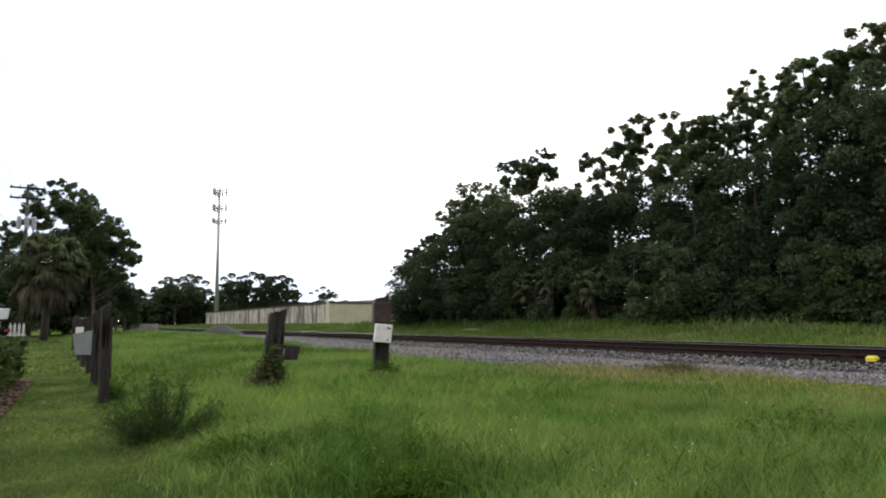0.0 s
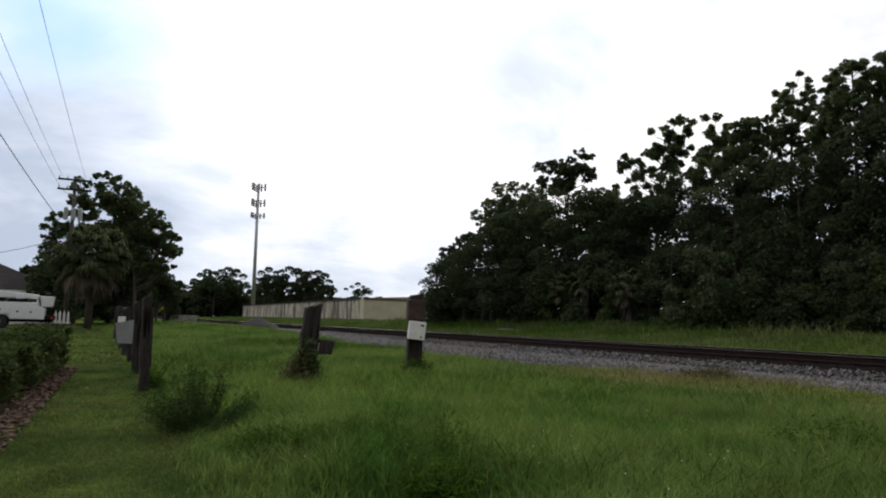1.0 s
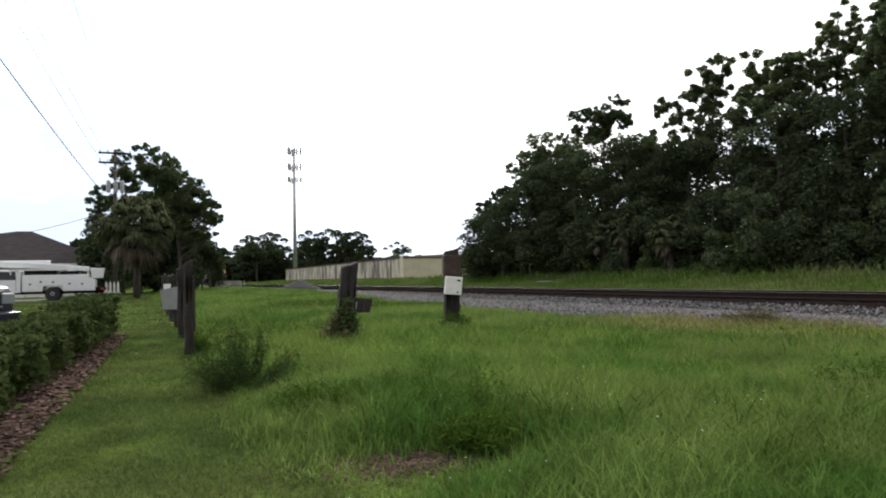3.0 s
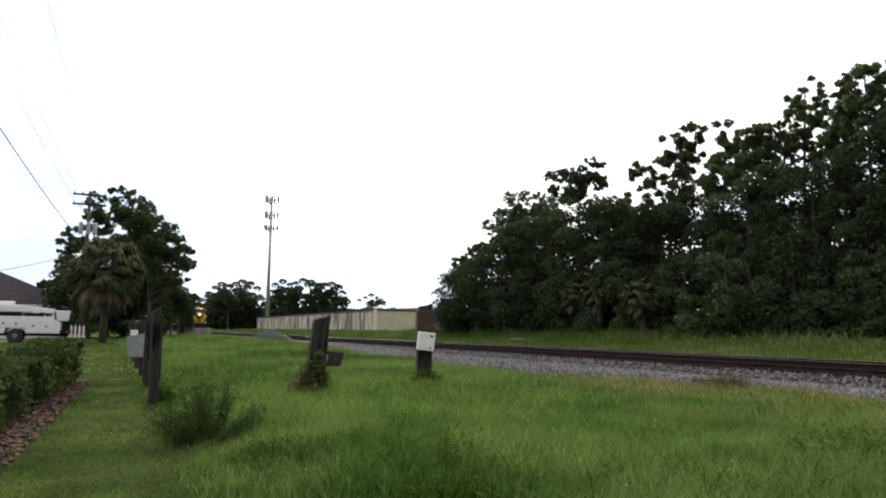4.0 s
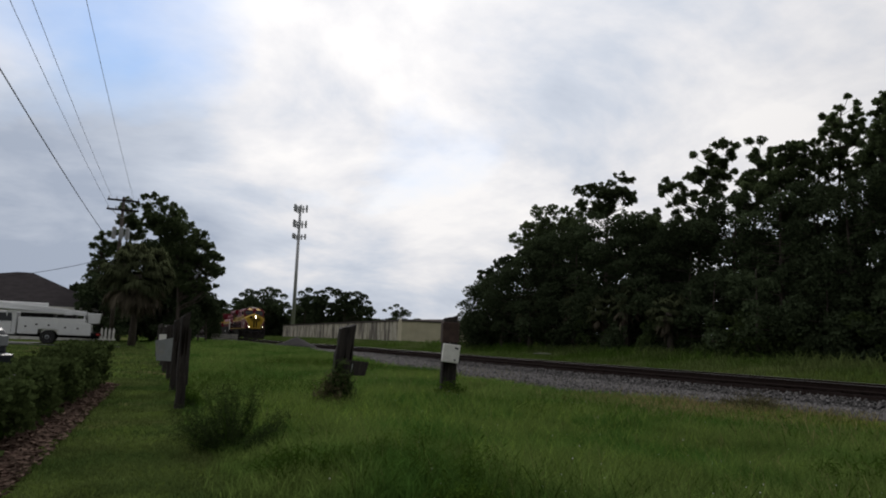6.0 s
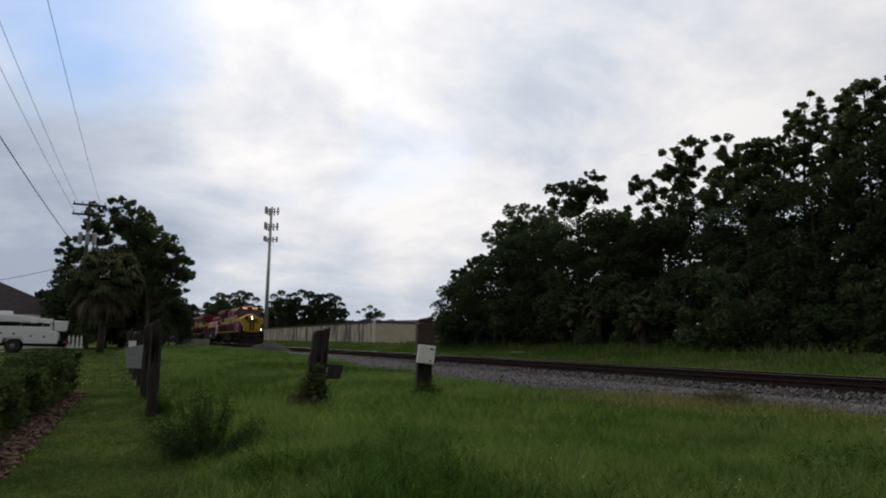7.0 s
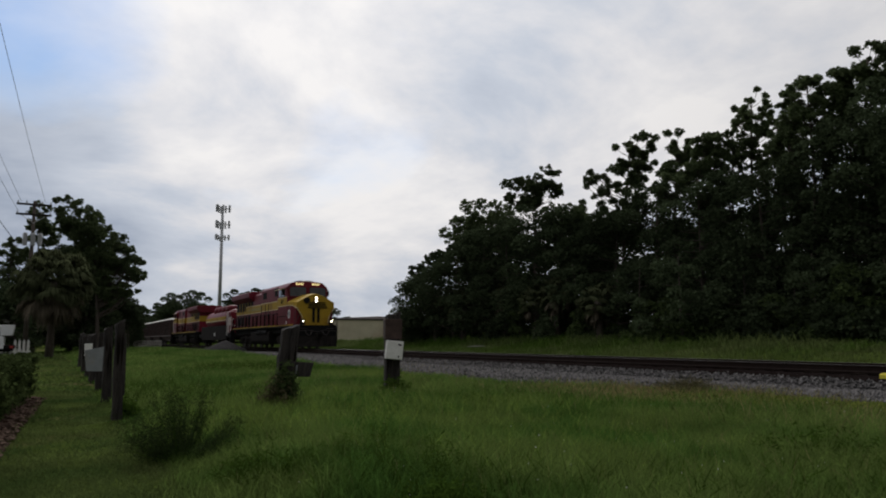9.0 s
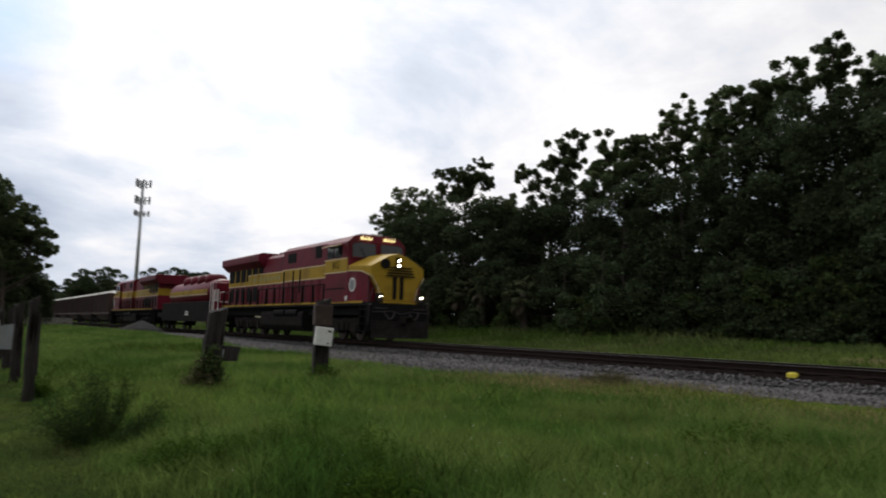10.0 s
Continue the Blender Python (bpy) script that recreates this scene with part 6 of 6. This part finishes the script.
        part("windshield", Shape().add([(s * 0.12, 3.14, 4.0), (s * 1.36, 3.14, 4.02), (s * 1.36, 3.2, 4.62), (s * 1.1, 3.22, 4.74), (s * 0.16, 3.22, 4.74),
                                           (s * 0.12, 3.22, 4.0), (s * 1.36, 3.22, 4.02), (s * 1.36, 3.3, 4.62), (s * 1.1, 3.3, 4.74), (s * 0.16, 3.3, 4.74)],
                                          [(0, 1, 2, 3, 4), (9, 8, 7, 6, 5), (0, 5, 6, 1), (1, 6, 7, 2), (2, 7, 8, 3), (3, 8, 9, 4), (4, 9, 5, 0)]), TRAINGLASS, cab)
        part("number_board", Shape().box(s * 0.62 - 0.27, s * 0.62 + 0.27, 3.16, 3.34, 4.92, 5.05), NUMBERLIGHT, cab, "glowing number board")
        bars = Shape()
        for k in range(3):
            bars.box(s * 0.62 - 0.2 + k * 0.16, s * 0.62 - 0.11 + k * 0.16, 3.145, 3.16, 4.95, 5.04)
        part("number_board_figures", bars, BLACK, cab)
    part("air_conditioner", Shape().box(-0.6, 0.6, 3.9, 5.0, 5.18, 5.3), GREYMETAL, L, bevel=0.04)
    part("antenna_dome", Shape().box(-0.3, 0.3, 3.4, 3.75, 5.18, 5.27), WHITERAIL, L, bevel=0.03)
    # hood in stretches: lower red, yellow band, upper red
    for y0, y1, hw, top in ((5.85, 12.2, 1.34, 5.1), (12.2, 23.1, 1.12, 4.9)):
        part("hood_lower", Shape().box(-hw, hw, y0, y1, 1.78, 3.12), RED, L)
        part("hood_band", Shape().box(-hw - 0.008, hw + 0.008, y0, y1 - 0.02, 3.12, 3.78), YELLOW, L)
        part("hood_upper", Shape().prism([(-hw, 3.78), (hw, 3.78), (hw, top - 0.22), (hw - 0.25, top), (-hw + 0.25, top), (-hw, top - 0.22)], "y", y0, y1), RED, L)
        for s in (-1, 1):
            for z in (3.12, 3.78):
                part("cream_line", Shape().box(s * (hw + 0.012) - 0.006, s * (hw + 0.012) + 0.006, y0, y1, z - 0.025, z + 0.025), CREAMLINE, L)
            n = int((y1 - y0) / 0.95)
            for k in range(n):
                a = y0 + (y1 - y0) * (k + 0.5) / n
                part("hood_door", Shape().box(s * (hw + 0.004) - 0.02, s * (hw + 0.004) + 0.02, a - 0.4, a + 0.4, 1.9, 3.04), RED, L, bevel=0.01)
                part("door_gap", Shape().box(s * (hw + 0.002) - 0.006, s * (hw + 0.002) + 0.006, a + 0.43, a + 0.50, 1.85, 3.1), BLACK, L)
    for s in (-1, 1):
        part("intake_grille", Shape().box(s * 1.32, s * 1.355, 10.3, 11.5, 4.15, 4.7), BLACK, L)
        part("intake_grille", Shape().box(s * 1.32, s * 1.355, 6.8, 7.6, 4.2, 4.85), BLACK, L)
        for k in range(9):
            y = 13.2 + k * 0.62
            part("lettering_bar", Shape().box(s * 1.128, s * 1.138, y, y + 0.36, 3.30, 3.60), LETTERING, L)
        for y in (9.6, 10.6, 12.0):
            part("black_grab_panel", Shape().box(s * 1.358, s * 1.37, y - 0.1, y + 0.1, 2.4, 3.7), BLACK, L)
    # flared radiators
    part("radiator", Shape().loft([[(x, y, z) for x, z in ((-1.12, 4.2), (1.12, 4.2), (1.56, 4.58), (1.56, 5.02), (1.3, 5.12), (-1.3, 5.12), (-1.56, 5.02), (-1.56, 4.58))] for y in (15.9, 23.5)]), RED, L, bevel=0.03)
    for s in (-1, 1):
        part("radiator_screen", Shape().box(s * 1.125, s * 1.14, 16.2, 23.0, 3.84, 4.3), BLACK, L)
        part("radiator_vent", Shape().box(s * 1.56, s * 1.568, 16.2, 23.3, 4.7, 4.95), RED, L)
    part("exhaust_housing", Shape().box(-0.7, 0.7, 13.2, 14.8, 4.9, 5.08), RED, L, bevel=0.05)
    # pilot, plow, coupler, hoses, steps
    part("pilot_plate", Shape().box(-1.45, 1.45, 0.85, 1.0, 0.75, 1.72), BLACK, L)
    part("snowplow", Shape().loft([[(-1.48, 0.75, 0.14), (0, 0.3, 0.14), (1.48, 0.75, 0.14), (0, 0.85, 0.14)], [(-1.5, 0.85, 0.95), (0, 0.55, 0.95), (1.5, 0.85, 0.95), (0, 0.95, 0.95)]]), GRIME, L)
    part("uncoupling_lever", Shape().tube([(-1.42, 0.78, 1.32), (-0.5, 0.7, 1.38), (0, 0.66, 1.25), (0.5, 0.7, 1.38), (1.42, 0.78, 1.32)], [0.02] * 5, 6), DARKSTEEL, L, "thin steel lever across the front")
    for s in (-1, 1):
        part("grab_iron", Shape().tube([(s * 0.7, 0.84, 1.5), (s * 0.7, 0.76, 1.5), (s * 1.3, 0.76, 1.5), (s * 1.3, 0.84, 1.5)], [0.018] * 4, 5), DARKSTEEL, L)
        part("mirror", Shape().box(s * 1.72 - 0.1, s * 1.72 + 0.1, 3.72, 3.76, 4.1, 4.5), BLACK, L, "small black cab mirror")
    part("coupler", Shape().box(-0.16, 0.16, 0.0, 0.9, 0.85, 1.12).box(-0.22, 0.22, 0.0, 0.3, 0.8, 1.16), GRIME, L, bevel=0.03)
    for x0 in (-0.9, 0.35):
        part("air_hose", Shape().tube([(x0 + 0.55 * t, 0.72 - 0.15 * math.sin(math.pi * t), 1.35 - 0.35 * math.sin(math.pi * t)) for t in np.linspace(0, 1, 7)], [0.03] * 7, 6), DARKSTEEL, L)
    for s in (-1, 1):
        for ye in (1.25, 22.8):
            st = Shape()
            for k in range(4):
                st.box(s * 1.5 - 0.18, s * 1.5 + 0.08, ye - 0.28, ye + 0.28, 0.42 + 0.33 * k, 0.46 + 0.33 * k)
            st.box(s * 1.5 - 0.2, s * 1.5 + 0.09, ye - 0.31, ye - 0.28, 0.4, 1.62).box(s * 1.5 - 0.2, s * 1.5 + 0.09, ye + 0.28, ye + 0.31, 0.4, 1.62)
            part("steps", st, BLACK, L)
            part("grab_rail", Shape().tube([(s * 1.58, ye - 0.3, 0.7), (s * 1.58, ye - 0.3, 2.7), (s * 1.4, ye, 2.8)], [0.022] * 3, 6), DARKSTEEL if ye < 2 else BLACK, L)
        rail = part("handrail", Shape().tube([(s * 1.5, 6.0, 2.75), (s * 1.5, 22.9, 2.75)], [0.03, 0.03], 6), BLACK, L)
        for k in range(13):
            part("stanchion", Shape().tube([(s * 1.5, 6.0 + k * 1.4, 1.78), (s * 1.5, 6.0 + k * 1.4, 2.75)], [0.07, 0.05], 6), BLACK, rail)
    # fuel tank, trucks and wheels
    tank = [(-1.25, 0.3), (1.25, 0.3), (1.5, 0.6), (1.5, 1.25), (1.4, 1.4), (-1.4, 1.4), (-1.5, 1.25), (-1.5, 0.6)]
    part("fuel_tank", Shape().prism(tank, "y", 8.7, 15.2), GRIME, L, bevel=0.05)
    for s in (-1, 1):
        for y in (9.4, 11.2):
            part("air_reservoir", Shape().tube([(s * 1.42, y, 1.3), (s * 1.42, y + 1.6, 1.3)], [0.2, 0.2], 12), BLACK, L, bevel=0.02)
    for a in ((3.1, 5.05, 7.0), (16.6, 18.55, 20.5)):
        truck_frame(L, a[0] - 0.9, a[2] + 0.9, a)
        for y in a:
            wheelset(L, y)
    return L


def fuel_tender():
    T = thing("fuel_tender", pose(0, 0, 0), "crimson fuel tender with a tank, yellow stripe and white railings", "rail car")
    part("platform", Shape().box(-1.45, 1.45, 0.4, 19.2, 1.0, 1.45), BLACK, T, bevel=0.03)
    part("side_beam", Shape().box(-1.5, -1.38, 2.4, 17.2, 0.7, 2.3).box(1.38, 1.5, 2.4, 17.2, 0.7, 2.3), GRIME, T, bevel=0.03)
    circ = [(1.22 * math.cos(a), 3.0 + 1.12 * math.sin(a)) for a in [2 * math.pi * k / 28 for k in range(28)]]
    rings = [[(x * k, y, 3.0 + (z - 3.0) * k) for x, z in circ] for y, k in ((3.3, 0.55), (3.5, 0.85), (3.9, 1), (16.0, 1), (16.4, 0.85), (16.6, 0.55))]
    part("tank", Shape().loft(rings), RED, T, smooth=True)
    for s in (-1, 1):
        part("yellow_stripe", Shape().box(s * 1.21, s * 1.235, 4.1, 15.8, 2.95, 3.3), YELLOW, T)
        part("cream_line", Shape().box(s * 1.21, s * 1.24, 4.1, 15.8, 2.84, 2.92), CREAMLINE, T)
        part("marking_plate", Shape().box(s * 1.5, s * 1.51, 8.2, 9.2, 1.2, 1.34).box(s * 1.5, s * 1.51, 8.2, 9.2, 1.42, 1.52), WHITERAIL, T)
    for y in (6.0, 8.2, 10.4, 12.6):
        part("dome", Shape().tube([(0, y, 3.8), (0, y, 4.35), (0, y, 4.55), (0, y, 4.62)], [0.86, 0.84, 0.66, 0.3], 20), RED, T, smooth=True)
    part("valve_cabinet", Shape().box(-1.25, 1.25, 1.6, 3.2, 1.45, 3.7), RED, T, bevel=0.06)
    for s in (-1, 1):
        hand = part("handrail", Shape().tube([(s * 1.42, 0.5, 1.45), (s * 1.42, 0.5, 3.1), (s * 1.42, 1.6, 3.1), (s * 1.42, 1.6, 1.45)], [0.045] * 4, 6), WHITERAIL, T)
        part("middle_rail", Shape().tube([(s * 1.42, 0.5, 2.3), (s * 1.42, 1.6, 2.3)], [0.035, 0.035], 6), WHITERAIL, hand)
        for y in (0.85, 1.25):
            part("rail_post", Shape().tube([(s * 1.42, y, 2.3), (s * 1.42, y, 3.1)], [0.03, 0.03], 6), WHITERAIL, hand)
        part("end_rail", Shape().tube([(s * 0.35, 0.46, 1.45), (s * 0.35, 0.46, 2.9), (s * 1.3, 0.46, 2.9), (s * 1.3, 0.46, 2.2), (s * 0.35, 0.46, 2.2)], [0.035] * 5, 6), WHITERAIL, T)
        part("ladder", Shape().tube([(s * 1.45, 1.9, 1.2), (s * 1.45, 1.9, 3.7)], [0.03, 0.03], 6).tube([(s * 1.45, 2.4, 1.2), (s * 1.45, 2.4, 3.7)], [0.03, 0.03], 6), WHITERAIL, T)
    for y0 in (2.0, 15.8):
        truck_frame(T, y0 - 0.7, y0 + 2.5, (y0, y0 + 1.8))
        for a in (y0, y0 + 1.8):
            wheelset(T, a, 0.46)
    part("coupler", Shape().box(-0.15, 0.15, -0.4, 0.5, 0.85, 1.1).box(-0.15, 0.15, 19.1, 20.1, 0.85, 1.1), GRIME, T)
    return T


def hopper_car():
    H = thing("hopper_car", pose(0, 0, 0), "brown open hopper car heaped with white stone", "rail car", "hopper cars of the train")
    part("hopper_body", Shape().loft([[(-1.5, 0.4, 4.0), (1.5, 0.4, 4.0), (1.5, 13.4, 4.0), (-1.5, 13.4, 4.0)], [(-1.5, 0.7, 1.7), (1.5, 0.7, 1.7), (1.5, 13.1, 1.7), (-1.5, 13.1, 1.7)], [(-1.0, 3.2, 0.7), (1.0, 3.2, 0.7), (1.0, 10.6, 0.7), (-1.0, 10.6, 0.7)]]), RUSTCAR, H)
    for s in (-1, 1):
        for k in range(11):
            part("rib", Shape().box(s * 1.56 - 0.06, s * 1.56 + 0.06, 0.7 + k * 1.23, 0.8 + k * 1.23, 1.6, 3.95), RUSTCAR, H)
        part("top_rail", Shape().box(s * 1.55 - 0.07, s * 1.55 + 0.07, 0.35, 13.45, 3.9, 4.04), RUSTCAR, H)
        part("side_sill", Shape().box(s * 1.45 - 0.08, s * 1.45 + 0.08, 0.2, 13.6, 1.35, 1.6), RUSTCAR, H)
    rng = np.random.default_rng(3)
    rows = []
    for y in np.linspace(0.6, 13.2, 14):
        k = min(1, (y - 0.4) / 1.2, (13.4 - y) / 1.2)
        rows.append([(x, y, 4.02 + k * 0.42 * (1 - abs(x / 1.5) ** 3) + rng.normal(0, 0.03)) for x in (-1.45, -0.9, -0.3, 0.3, 0.9, 1.45)] + [(1.45, y, 3.8), (-1.45, y, 3.8)])
    part("stone_load", Shape().loft(rows), LIMESTONE, H)
    for y0 in (1.2, 10.8):
        truck_frame(H, y0 - 0.6, y0 + 2.4, (y0, y0 + 1.8))
        for a in (y0, y0 + 1.8):
            wheelset(H, a, 0.45)
    part("coupler", Shape().box(-0.15, 0.15, -0.2, 0.5, 0.85, 1.1).box(-0.15, 0.15, 13.3, 13.9, 0.85, 1.1), GRIME, H)
    return H


lead = locomotive()
rear = copy_thing(lead, pose(0, 0, 0, 0, 0, 180))
tagged(rear, "crimson and yellow diesel locomotive running backwards behind the tender")
for lamp_part in rear.children:  # the trailing engine runs with its lamps off
    if lamp_part.name.startswith(("headlight", "ditch_light")) and lamp_part.data.materials[0] == LAMP:
        lamp_part.data = lamp_part.data.copy()
        lamp_part.data.materials[0] = GREYMETAL
        tagged(lamp_part, "unlit lamp")
tender = fuel_tender()
hopper = hopper_car()
HOPPERS = [hopper] + [copy_thing(hopper, pose(0, 0, 0)) for _ in range(6)]


def motions():
    times = (0.0, 2.5, 5.0, 7.5, 10.0)
    speed = 23.2

    def run(ob, back, turn=0):
        walk(ob, [(t, pose(TRACK_X, 28.5 + speed * (10 - t) + back, RAIL_Z, 0, 0, turn)) for t in times])
        for w in [o for o in ob.children if o.name.startswith("wheelset")]:
            x, y, r = w.location.x, w.location.y, w.location.z
            sign = -1 if turn else 1
            walk(w, [(k / FPS, pose(x, y, r, sign * math.degrees(speed / r * k / FPS) * 0.93)) for k in range(0, 301)])

    run(lead, 0.0)
    run(tender, 24.3)
    run(rear, 44.4 + 23.6, 180)
    for k, car in enumerate(HOPPERS):
        run(car, 69.0 + k * 14.1)


motions()
